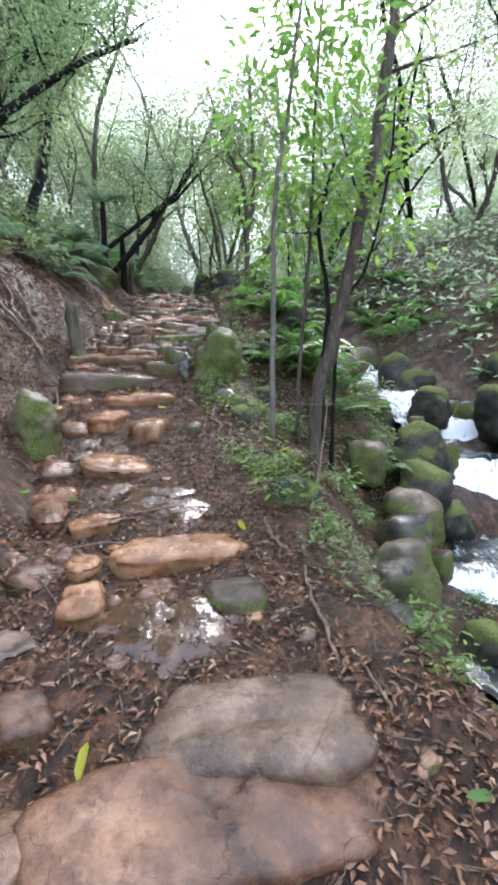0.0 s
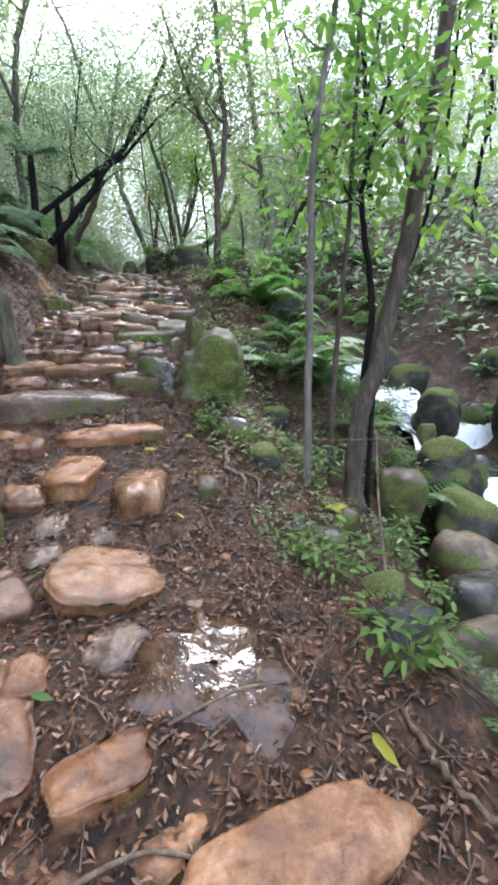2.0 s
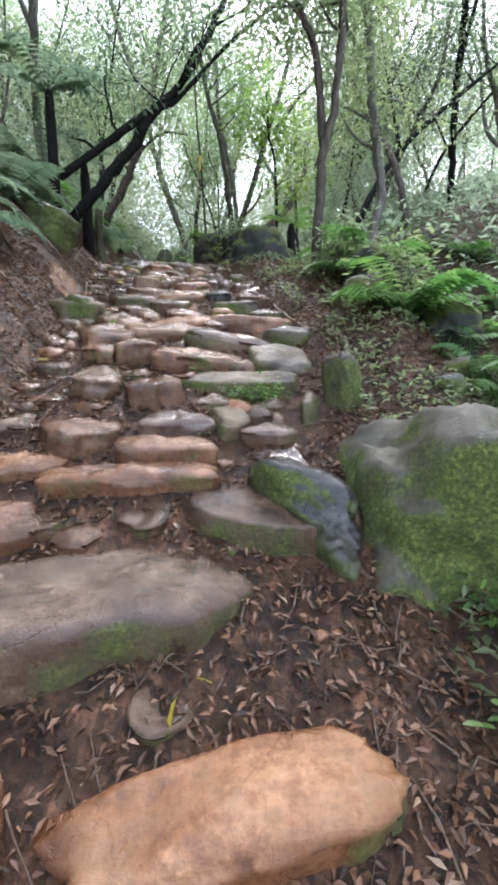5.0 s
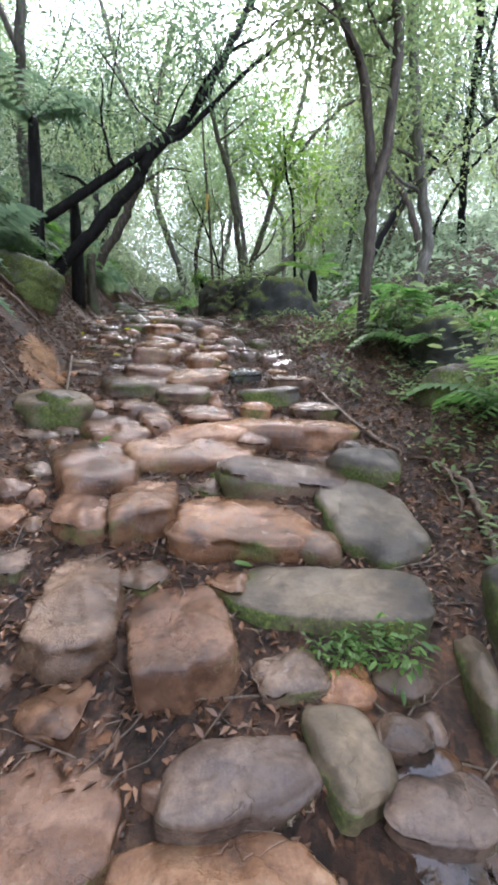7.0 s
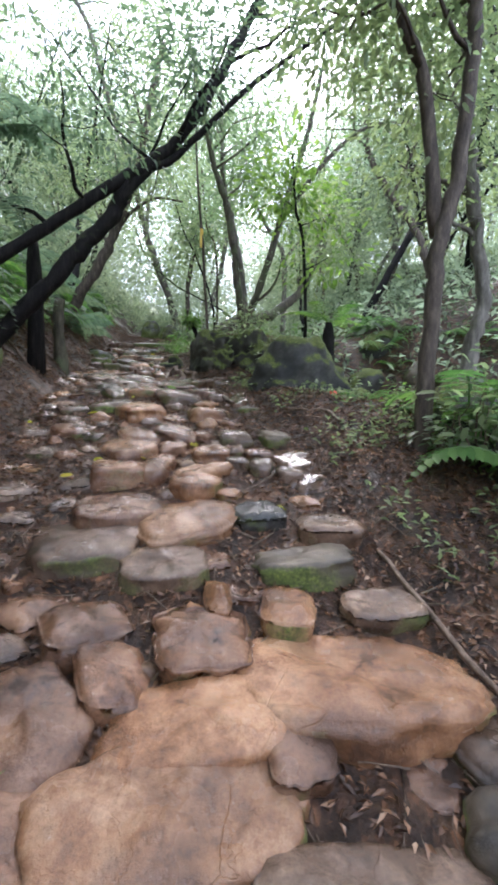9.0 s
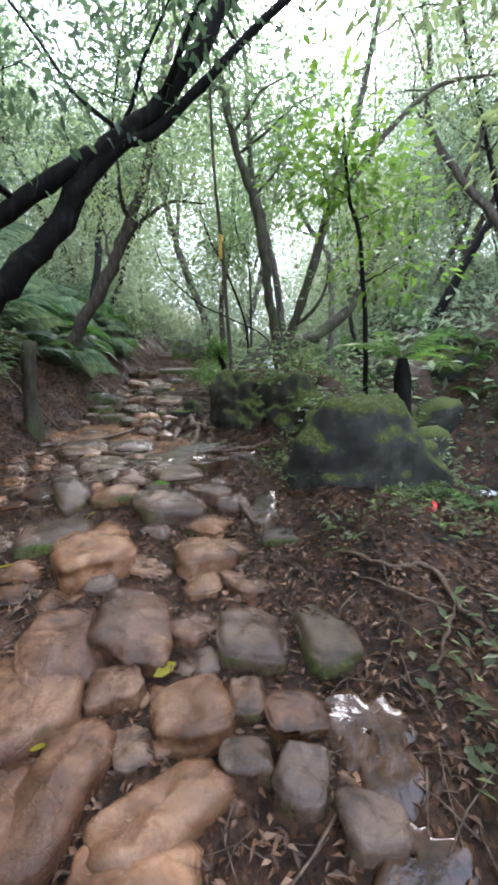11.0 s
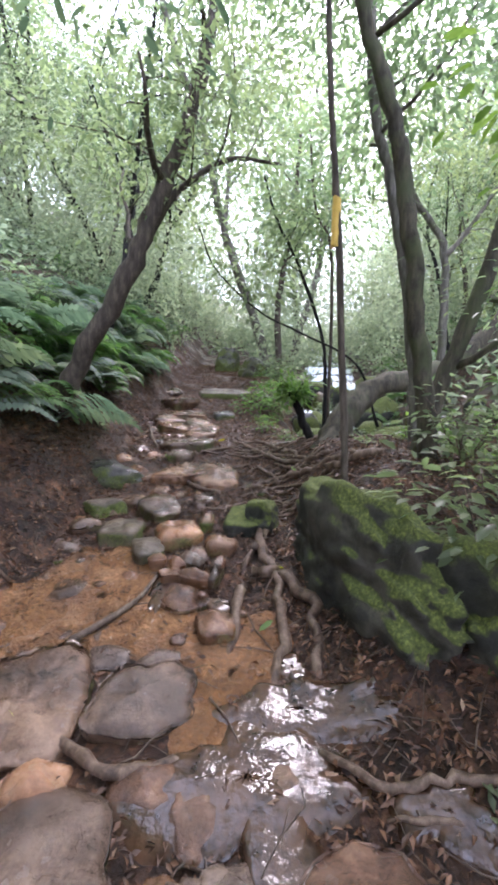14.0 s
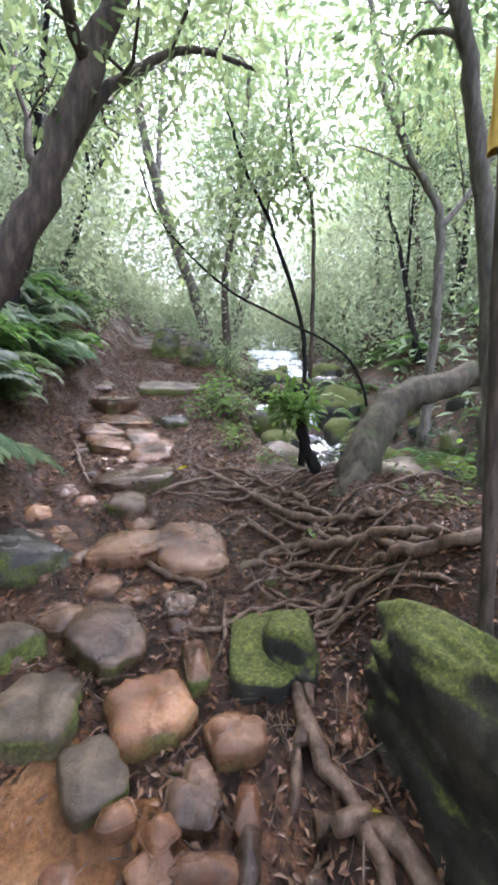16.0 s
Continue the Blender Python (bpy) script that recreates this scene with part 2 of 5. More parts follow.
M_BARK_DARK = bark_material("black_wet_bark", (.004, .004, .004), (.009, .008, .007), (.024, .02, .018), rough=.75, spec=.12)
M_BARK_GREY = bark_material("grey_bark", (.04, .036, .03), (.11, .1, .08), (.2, .18, .15), .08)
M_BARK_MOSS = bark_material("mossy_bark", (.016, .014, .009), (.055, .047, .03), (.12, .1, .065), .14)
M_ROOT = bark_material("wet_root_bark", (.022, .013, .008), (.095, .06, .038), (.2, .14, .095), 0, .5)
M_TWIG = bark_material("dead_twig", (.03, .02, .014), (.09, .062, .042), (.2, .15, .1), 0, .6)


def water_material(name, base, foam):
    m, n, l, b = material(name, .06, .5)
    pos = n.new("ShaderNodeNewGeometry").outputs["Position"]
    sq = n.new("ShaderNodeMapping")
    sq.inputs["Scale"].default_value = (1.6, .45, .6)
    l.new(pos, sq.inputs["Vector"])
    w = noise_at(n, l, 9, 6, .7, vec=sq.outputs["Vector"])
    geo = n.new("ShaderNodeNewGeometry")
    up = n.new("ShaderNodeSeparateXYZ")
    l.new(geo.outputs["Normal"], up.inputs[0])
    steep = ramp(n, l, up.outputs["Z"], (.6, grey(.28)), (.97, grey(0)))
    mask = ramp(n, l, math_node(n, l, "ADD", w, steep), (.74 - foam, grey(0)), (.92 - foam, grey(1)))
    l.new(mix(n, l, mask, base, (.82, .86, .9)), b.inputs["Base Color"])
    l.new(mix(n, l, mask, (.05, .05, .05), (.6, .6, .6)), b.inputs["Roughness"])
    bump(n, l, b, w, .35, .03)
    return m


M_STREAM = water_material("white_stream_water", (.03, .035, .03), .19)
M_MUD = soil_material("orange_wet_mud", (.1, .045, .017), (.19, .092, .037), (.28, .15, .07), .08, .35, .12)


def film_material():
    m, n, l, b = material("water_film_on_mud", .09, .4)
    pos = n.new("ShaderNodeNewGeometry").outputs["Position"]
    l.new(ramp(n, l, noise_at(n, l, 9, 6, .7, vec=pos), (.35, (.016, .009, .006)), (.6, (.07, .036, .019))), b.inputs["Base Color"])
    bump(n, l, b, noise_at(n, l, 20, 3, .5, vec=pos), .32, .02)
    return m


M_FILM = film_material()


def plain(name, col, rough=.6, spec=.4, vary=.25):
    m, n, l, b = material(name, rough, spec)
    f = noise_at(n, l, 25, 4)
    l.new(mix(n, l, vary, col, ramp(n, l, f, (.3, grey(.4)), (.7, grey(1.2))), "MULTIPLY"), b.inputs["Base Color"])
    return m

# ---------------------------------------------------------------- builders
def mesh_of(name, verts, faces, mat, shade=True):
    me = bpy.data.meshes.new(name)
    me.from_pydata([tuple(v) for v in verts], [], faces)
    if shade:
        me.shade_smooth()
    me.materials.append(mat)
    return me


def thing(name, label, category, at=(0, 0, 0), group="", kind=""):
    ob = new(name)
    ob.location = at
    ob.empty_display_size = .1
    return tagged(ob, label, category, group, kind)


def put(name, me, parent=None, label=""):
    ob = new(name, me)
    if parent is not None:
        ob.parent = parent
    return tagged(ob, label)


def ico(level):
    bm = bmesh.new()
    bmesh.ops.create_icosphere(bm, subdivisions=level, radius=1)
    v = np.array([x.co[:] for x in bm.verts])
    f = [tuple(x.index for x in face.verts) for face in bm.faces]
    bm.free()
    return v, f


ICO = {k: ico(k) for k in (2, 3, 4, 5)}


def rock_mesh(name, size, mat, seed, level=4, flat=.9, planes=11, rough=.05, tilt=.06, edge=34, lift=(-.25, .2)):
    """A broken block: a sphere cut by random planes, its edges worn and its faces uneven."""
    r = np.random.default_rng(seed)
    d, faces = ICO[level]
    a = np.arange(planes) / planes * 2 * np.pi + r.uniform(-.3, .3, planes)
    up = r.uniform(*lift, planes)
    nrm = np.stack([np.cos(a), np.sin(a), up], 1)
    nrm = np.vstack([nrm, [[r.uniform(-tilt, tilt), r.uniform(-tilt, tilt), 1], [0, 0, -1], [.5 * np.cos(a[0]), .5 * np.sin(a[0]), .8], [.5 * np.cos(a[3]), .5 * np.sin(a[3]), .85]]])
    nrm /= np.linalg.norm(nrm, axis=1)[:, None]
    off = np.concatenate([r.uniform(.66, 1.0, planes), [flat, .9, flat * 1.03, flat * 1.08]])
    k = np.clip(d @ nrm.T, 1e-3, None) / off
    rad = 1 / (np.sum(k ** edge, 1) ** (1 / edge))
    p = d * rad[:, None]
    s = Vector(r.uniform(0, 50, 3))
    lumps = np.array([noise.fractal(Vector(v) * 1.6 + s, .9, 2.1, 5) for v in p.tolist()])
    chips = np.array([noise.noise(Vector(v) * 5.5 + s) for v in p.tolist()])
    knobs = np.array([noise.fractal(Vector(v) * 4.2 + s, .8, 2.2, 4) for v in p.tolist()]) if level > 3 else 0
    p = p + d * (rough * .55 * knobs + rough * 1.7 * lumps + rough * .5 * np.round(chips * 2.5) / 2.5)[:, None]
    p *= np.array(size) / 2
    return mesh_of(name, p, faces, mat)


def tube_geo(pts, radii, sides=8, seed=0, lumps=.08):
    """Verts and faces of a tapering, slightly lumpy tube along points, closed at its tips."""
    r = np.random.default_rng(seed)
    p = np.asarray(pts, float)
    t = np.gradient(p, axis=0)
    t /= np.linalg.norm(t, axis=1)[:, None] + 1e-9
    ref = np.array([.31, .77, .2])
    u = np.cross(t, ref)
    u /= np.linalg.norm(u, axis=1)[:, None] + 1e-9
    w = np.cross(t, u)
    a = np.arange(sides) / sides * 2 * np.pi
    rr = np.asarray(radii)[:, None] * (1 + lumps * r.normal(0, 1, (len(p), sides)))
    ring = p[:, None] + rr[..., None] * (np.cos(a)[None, :, None] * u[:, None] + np.sin(a)[None, :, None] * w[:, None])
    v = ring.reshape(-1, 3)
    n = len(p)
    f = [(i * sides + j, i * sides + (j + 1) % sides, (i + 1) * sides + (j + 1) % sides, (i + 1) * sides + j) for i in range(n - 1) for j in range(sides)]
    f += [tuple(range(sides))[::-1], tuple(range((n - 1) * sides, n * sides))]
    return v, f


def bend(pts, steps):
    """Catmull-Rom through points."""
    p = np.asarray(pts, float)
    q = np.vstack([2 * p[0] - p[1], p, 2 * p[-1] - p[-2]])
    out = []
    for i in range(len(p) - 1):
        for s in np.linspace(0, 1, steps, endpoint=False):
            a, b, c, d = q[i:i + 4]
            out.append(.5 * (2 * b + (c - a) * s + (2 * a - 5 * b + 4 * c - d) * s * s + (3 * b - a - 3 * c + d) * s ** 3))
    return np.array(out + [p[-1]])


class Geo:
    """Gathers verts and faces."""

    def __init__(self):
        self.v, self.f, self.n = [], [], 0

    def add(self, v, f):
        self.v.append(np.asarray(v, float))
        self.f += [tuple(i + self.n for i in face) for face in f]
        self.n += len(v)

    def mesh(self, name, mat, shade=True):
        return mesh_of(name, np.vstack(self.v), self.f, mat, shade)


def leaves_mesh(name, at, along_dir, length, width, mat, seed=0, fold=.25, droop=.15, simple=False):
    """Many leaves, each a folded pointed blade of six triangles, or of two."""
    r = np.random.default_rng(seed)
    n = len(at)
    d = along_dir / (np.linalg.norm(along_dir, axis=1)[:, None] + 1e-9)
    side = np.cross(d, np.array([0, 0, 1.0]) + r.normal(0, .35, (n, 3)))
    side /= np.linalg.norm(side, axis=1)[:, None] + 1e-9
    up = np.cross(side, d)
    L = np.broadcast_to(length, n)[:, None] * r.uniform(.7, 1.2, (n, 1))
    W = np.broadcast_to(width, n)[:, None] * r.uniform(.75, 1.2, (n, 1)) / 2
    mid = at + d * L * .45
    tip = at + d * L - up * L * droop
    if simple:
        rim = [at, mid + side * W + up * W * fold, tip, mid - side * W + up * W * fold]
    else:
        near, far = at + d * L * .2, at + d * L * .68 - up * L * droop * .4
        rise = up * W * fold
        rim = [at, near + side * W * .72 + rise, far + side * W * .8 + rise, tip, far - side * W * .8 + rise, near - side * W * .72 + rise, mid]
    k = len(rim)
    v = np.stack(rim, 1).reshape(-1, 3)
    me = bpy.data.meshes.new(name)
    b = np.arange(n)[:, None] * k
    tris = [[0, 1, 2], [0, 2, 3]] if simple else [[i, (i + 1) % 6, 6] for i in range(6)]
    f = (b[:, None, :] + np.array(tris)[None]).reshape(-1, 3)
    me.vertices.add(len(v)), me.loops.add(f.size), me.polygons.add(len(f))
    me.vertices.foreach_set("co", v.ravel())
    me.loops.foreach_set("vertex_index", f.ravel().astype(np.int32))
    me.polygons.foreach_set("loop_start", (np.arange(len(f)) * 3).astype(np.int32))
    me.update(calc_edges=True)
    me.materials.append(mat)
    return me


def twigs_from(pts, radii, seed, count, length, rise=.5, first=.35, spread=1.0):
    """Branches that leave a trunk: lists of (points, radii)."""
    r = np.random.default_rng(seed)
    out = []
    n = len(pts)
    for i in range(count):
        k = int(n * (first + (1 - first) * (i + r.uniform(0, 1)) / count))
        k = min(k, n - 1)
        a = r.uniform(0, 2 * np.pi)
        d = np.array([np.cos(a) * spread, np.sin(a) * spread, rise + r.uniform(-.25, .35)])
        ln = length * r.uniform(.55, 1.15) * (1 - .4 * k / n)
        q = [pts[k]]
        for s in range(6):
            d = d + r.normal(0, .22, 3) + np.array([0, 0, .05])
            d /= np.linalg.norm(d)
            q.append(q[-1] + d * ln / 6)
        r0 = radii[k] * r.uniform(.35, .55)
        out.append((np.array(q), np.linspace(r0, r0 * .25, 7)))
    return out


def foliage_points(branches, r, per, spread):
    at, way = [], []
    for q, _ in branches:
        for p in q[2:]:
            c = p + r.normal(0, spread, (per, 3)) * np.array([1, 1, .6])
            at.append(c)
            w = (c - p) + r.normal(0, .25, (per, 3)) * spread + np.array([0, 0, -.1 * spread])
            way.append(w)
    return np.vstack(at), np.vstack(way)


def tree(label, pts, r0, r1, bark, leaf, seed, boughs=9, reach=1.6, per=22, leaf_len=.11, spread=.28, first=.45, rise=.5, sides=9, forks=(), group="", simple=False):
    """A tree: trunk along points, limbs, branches that leave it and twigs on them, leaves round the twigs."""
    r = np.random.default_rng(seed)
    base = np.array(pts[0], float)
    p = bend(pts, 7) - base
    p[1:-1] += r.normal(0, r0 * .12, (len(p) - 2, 3))
    rad = r1 + (r0 - r1) * np.linspace(1, 0, len(p)) ** .9
    rad[:3] *= np.array([1.45, 1.2, 1.06])
    t = thing("tree", label, "tree", base, group)
    g = Geo()
    g.add(*tube_geo(p, rad, sides, seed))
    stems = [(p, rad)]
    for fk in forks:
        q = bend(fk[0], 6) - base
        fr = np.linspace(fk[1], fk[2], len(q))
        g.add(*tube_geo(q, fr, sides, seed + 5))
        stems.append((q, fr))
    put("trunk", g.mesh("trunk", bark), t)
    limbs, small = Geo(), []
    for i, (q, rr) in enumerate(stems):
        for b, br in twigs_from(q, rr, seed + 11 * i, max(2, boughs // len(stems)), reach, rise, first if i == 0 else .2):
            limbs.add(*tube_geo(b, br, 5, seed))
            small.append((b, br))
            for c, cr in twigs_from(b, br, seed + 3 * i + len(small), 3, reach * .5, .3, .35):
                limbs.add(*tube_geo(c, cr, 3, seed))
                small.append((c, cr))
    if small:
        tagged(put("branchwork", limbs.mesh("branchwork", bark), t), kind="stuff")
        if per:
            at, way = foliage_points(small, r, per, spread)
            put("crown", leaves_mesh("crown", at, way, leaf_len, leaf_len * .45, leaf, seed, simple=simple), t)
    return t


def frond_geo(length, arch, r, pairs=15, width=.2):
    """One fern frond along +x that rises and bows over: a rib and leaflets."""
    s = np.linspace(0, 1, 12)
    rib = np.stack([length * s * (1 - .12 * s), .04 * length * np.sin(3 * s + r.uniform(0, 6)), arch * length * (np.sin(s * 2.3) * .55 - .25 * s * s)], 1)
    v, f = tube_geo(rib, np.linspace(.006, .0015, 12) * (length / .6), 3, 1, 0)
    g = Geo()
    g.add(v, f)
    for k in range(pairs):
        u = .12 + .87 * (k + .5) / pairs
        i = u * 11
        j = int(i)
        c = rib[j] + (rib[min(j + 1, 11)] - rib[j]) * (i - j)
        ln = width * length * math.sin(math.pi * min(1, u * .9 + .12)) ** .8 * r.uniform(.85, 1.1)
        w = length / pairs * .5
        for sd in (-1, 1):
            tip = c + np.array([ln * .35, sd * ln, -.25 * ln])
            m = (c + tip) / 2
            g.add([c - [w * .5, 0, 0], m + [-w, 0, .02 * ln], tip, m + [w, 0, .02 * ln], c + [w * .5, 0, 0]], [(0, 1, 2, 3, 4)])
    return g


def fern(label, at, fronds=9, length=.6, mat=None, seed=1, arch=.8, trunk=0.0, group="ferns on the banks", name="fern"):
    r = np.random.default_rng(seed)
    t = thing(name, label, "tree fern" if trunk else "fern", at, group)
    if trunk:
        g = Geo()
        g.add(*tube_geo([(0, 0, -.1), (.02, 0, trunk * .4), (0, .03, trunk * .8), (0, .03, trunk)], [.09, .075, .07, .05], 10, seed, .15))
        put("trunk", g.mesh("trunk", M_BARK_DARK), t)
    for i in range(fronds):
        a = 2 * math.pi * i / fronds + r.uniform(-.3, .3)
        g = frond_geo(length * r.uniform(.75, 1.1), arch * r.uniform(.6, 1.2), r)
        o = put("frond", g.mesh("frond", mat or M_FERN, False), t)
        o.location, o.rotation_euler = (0, .03 if trunk else 0, trunk), (r.uniform(-.2, .2), r.uniform(-.15, .2), a)
    return t


def shrub(label, at, height=.5, stems=6, leaf=None, leaf_len=.09, per=9, seed=1, group="low shrubs", spread=.09, wide=.45):
    r = np.random.default_rng(seed)
    t = thing("shrub", label, "shrub", at, group)
    g, tw = Geo(), []
    for i in range(stems):
        a = r.uniform(0, 6.28)
        q = [np.zeros(3)]
        d = np.array([math.cos(a) * .6, math.sin(a) * .6, 1.0])
        for s in range(6):
            d = d + r.normal(0, .2, 3)
            d /= np.linalg.norm(d)
            q.append(q[-1] + d * height * r.uniform(.7, 1.1) / 6)
        g.add(*tube_geo(q, np.linspace(.006, .002, 7), 4, seed))
        tw.append((np.array(q), None))
    tagged(put("stalk", g.mesh("stalk", M_TWIG), t), kind="stuff")
    at2, way = foliage_points(tw, r, per, spread)
    way[:, 2] *= .4
    put("foliage", leaves_mesh("foliage", at2, way, leaf_len, leaf_len * wide, leaf or M_LEAF_FRESH, seed), t)
    return t

# ---------------------------------------------------------------- ground, stream and path
def spaced(lo, a, b, hi, step, grow=1.22):
    mid = list(np.arange(a, b, step))
    up, dn, s = [b], [a], step
    while up[-1] < hi:
        s *= grow
        up.append(up[-1] + s)
    s = step
    while dn[-1] > lo:
        s *= grow
        dn.append(dn[-1] - s)
    return np.array(dn[:0:-1] + mid + up)


def grid_mesh(name, X, Y, Z, mat):
    ny, nx = X.shape
    v = np.stack([X, Y, Z], -1).reshape(-1, 3)
    i = (np.arange(ny - 1)[:, None] * nx + np.arange(nx - 1)[None]).ravel()
    return mesh_of(name, v, np.stack([i, i + 1, i + nx + 1, i + nx], 1).tolist(), mat)


gx, gy = spaced(-400, -5.0, 4.5, 400, .06), spaced(-300, -.5, 27, 500, .075)
GX, GY = np.meshgrid(gx, gy)
ground = put("ground", grid_mesh("ground", GX, GY, ground_z(GX, GY), M_SOIL))
tagged(ground, "wet reddish brown forest soil on a slope", "ground", kind="structure")

sy = np.arange(-6, 34, .07)
sj = np.linspace(-1, 1, 21)
SY = np.repeat(sy[:, None], 21, 1)
SX = along(STREAM_X, SY) + sj[None] * (STREAM_W + .3 + .15 * np.sin(SY * 1.9)) + .12 * np.sin(SY * 2.7)
phase = SY * .62 + .35 * wobble(SX, SY, 2.3, 1.0)
fall = np.floor(phase)
SZ = along(STREAM_Z, (fall + smooth((phase - fall - .62) / .3)) / .62) + .04 + .05 * wobble(SX, SY, 5) + .02 * wobble(SX, SY, 17, 3)
stream = put("stream", grid_mesh("stream", SX, SY, SZ, M_STREAM))
tagged(stream, "white rushing stream water falling over rocks", "stream", kind="structure")

path = thing("stone_path", "rough steps of wet sandstone slabs set in soil", "path", kind="structure")
STONE_SEED = [100]
PLACED = []


def slab_mesh(name, w, d, h, mat, seed):
    """A split slab of sandstone: an angular outline, a nearly flat top with worn rim and ledges, broken sides in layers."""
    r = np.random.default_rng(seed)
    sides = 60 if w > .3 else 44
    a = np.arange(sides) / sides * 2 * np.pi
    way = np.concatenate([np.arange(4) * np.pi / 2 + r.uniform(-.2, .2, 4), np.arange(4) * np.pi / 2 + np.pi / 4 + r.uniform(-.3, .3, 4)])
    off = np.concatenate([r.uniform(.84, 1.0, 4), r.uniform(.92, 1.25, 4)])
    k = np.clip(np.cos(a[:, None] - way[None]), 1e-3, None) / off
    rim = 1 / np.sum(k ** 14, 1) ** (1 / 14)
    s = Vector(r.uniform(0, 60, 3))
    rim = rim * (1 + .09 * np.array([noise.fractal(Vector((math.cos(t) * 2.2, math.sin(t) * 2.2, 0)) + s, .8, 2.2, 4) for t in a]))
    worn = min(.034, .1 * min(w, d) + .004) * r.uniform(.3, 1.0)
    size = min(w, d) / 2
    rows = [(u * (1 - 1.4 * worn / size), 0.0) for u in (.02, .25, .48, .7, .87, 1)] + [(1 - .85 * worn / size, -.1 * worn), (1 - .3 * worn / size, -.42 * worn), (1.0, -worn)]
    rows += [(1.015, -.3 * h), (1.0, -.5 * h), (1.03, -.72 * h), (.97, -h), (.9, -h - .14)]
    tip = r.uniform(-.09, .09, 2)
    v = []
    for i, (u, z) in enumerate(rows):
        for j in range(sides):
            x, y = math.cos(a[j]) * rim[j] * w / 2, math.sin(a[j]) * rim[j] * d / 2
            p = Vector((x * u, y * u, z))
            n1, n2 = noise.fractal(p * 5 + s, .9, 2.1, 4), noise.noise(p * 16 + s)
            if i < 9:
                p.z += .03 * n1 + .009 * n2 + tip[0] * p.x + tip[1] * p.y - .018 * u * u * (1 + 2 * n1)
            else:
                out = 1 + .07 * n1 + .02 * math.sin((z / h) * 11 + 3 * n1 + seed) + .03 * n2
                p.x, p.y = p.x * out, p.y * out
                p.z += tip[0] * p.x + tip[1] * p.y
            v.append(p)
    f = [(i * sides + j, (i + 1) * sides + j, (i + 1) * sides + (j + 1) % sides, i * sides + (j + 1) % sides) for i in range(len(rows) - 1) for j in range(sides)]
    f.append(tuple(range(sides)))
    return mesh_of(name, v, f, mat)


def stone(kind, x, y, top, w, d, h, turn, parent=None):
    STONE_SEED[0] += 1
    s = STONE_SEED[0]
    PLACED.append((x, y, w / 2, d / 2, radians(turn)))
    grow = 1.24 if y < 5.8 or y > 12.5 else 1.36
    ob = put("paving_stone", slab_mesh("paving_stone", w * grow, max(d, .07) * grow * 1.04, h, STONE[kind], s), parent or path)
    ob.location, ob.rotation_euler = (x, y, top + .01), (radians(6 + (s * 37 % 11) - 5), radians((s * 53 % 11) - 5), radians(turn))
    return ob


def boulder(label, kind, x, y, top, w, d, h, turn=0, seed=1, level=5, rough=.06, name="boulder", group="", flat=1.02):
    ob = put(name, rock_mesh(name, (w * 1.1, d * 1.1, h), STONE[kind], seed, level, planes=12 + seed % 5, rough=rough, tilt=.35, flat=flat, edge=9, lift=(-.4, .45)))
    ob.location, ob.rotation_euler = (x, y, top - h * .45), (radians((seed * 37 % 41) - 20) if group else 0, radians((seed * 53 % 37) - 18) if group else 0, radians(turn))
    return tagged(ob, label, "boulder", group)



# ---------------------------------------------------------------- boulders beside the path
boulder("large mossy boulder beside the stone steps", "n", -.42, 6.0, 1.98, .95, 1.3, 1.2, 12, 11, rough=.1)
boulder("round moss-covered boulder beside the path", "M", -.55, 11.75, 4.14, 1.2, 1.15, 1.4, 10, 13, rough=.1)
boulder("long mossy rock walling the muddy gully", "M", -1.42, 13.52, 4.44, .5, 1.6, .8, 20, 14, rough=.12)
boulder("mossy rock above the muddy gully", "M", -.8, 12.9, 4.36, .75, 1.05, .85, 28, 15, rough=.12)
boulder("mossy stone at the foot of the root mound", "M", -1.92, 14.3, 4.2, .32, .42, .4, 10, 24)
boulder("dark grey rock at the foot of the bank", "d", -3.3, 15.0, 4.32, .75, .5, .5, 10, 16)
boulder("mossy grey rock at the foot of the bank", "m", -3.1, 14.4, 4.14, .4, .4, .35, 30, 17)
for i, (x, y, top, w) in enumerate([(2.5, 6.3, .8, 1.05), (2.3, 5.6, .35, .85), (1.95, 5.0, .12, .8), (1.65, 4.5, .0, .72), (1.5, 4.0, -.12, .75), (1.2, 3.5, -.1, .55), (1.55, 5.6, .65, .65), (3.3, 7.9, 1.3, .9), (4.1, 6.9, 1.3, 1.0)]):
    boulder("round mossy boulder beside the waterfall", "MMmdmdmMM"[i], x, y, top, w, w * .9, w * .95, 40 * i, 30 + i, 4, group="boulders beside the waterfall")
boulder("mossy boulder among ferns beside the path", "M", .85, 8.3, gz(.85, 8.3) + .35, .85, .7, .8, 30, 281)
boulder("mossy stone below the path's edge", "m", .05, 8.4, gz(.05, 8.4) + .2, .5, .45, .5, 60, 282)
boulder("wet stone standing at the path's edge", "m", -.55, 6.75, gz(-.55, 6.75) + .25, .22, .3, .5, 10, 283)
boulder("dark wet slab beside running water", "d", -.95, 6.0, gz(-.95, 6.0) + .14, .35, .8, .4, 25, 284)
boulder("dark wet boulder beside the upper path", "d", -2.4, 21.2, 5.75, .8, .7, .7, 0, 18)
boulder("dark rock on the upper path", "d", -3.1, 22.5, 6.1, .7, .7, .8, 0, 19)
boulder("dark overhanging rock on the bank", "d", -3.3, 10.3, 3.95, .6, .7, .55, 10, 20)
boulder("flat grey rock jutting from the bank", "m", -3.95, 13.8, 4.98, .62, .45, .24, 0, 21)
boulder("mossy boulder at the foot of the bank", "m", -1.95, 3.9, 1.3, .5, .6, .7, 0, 23)
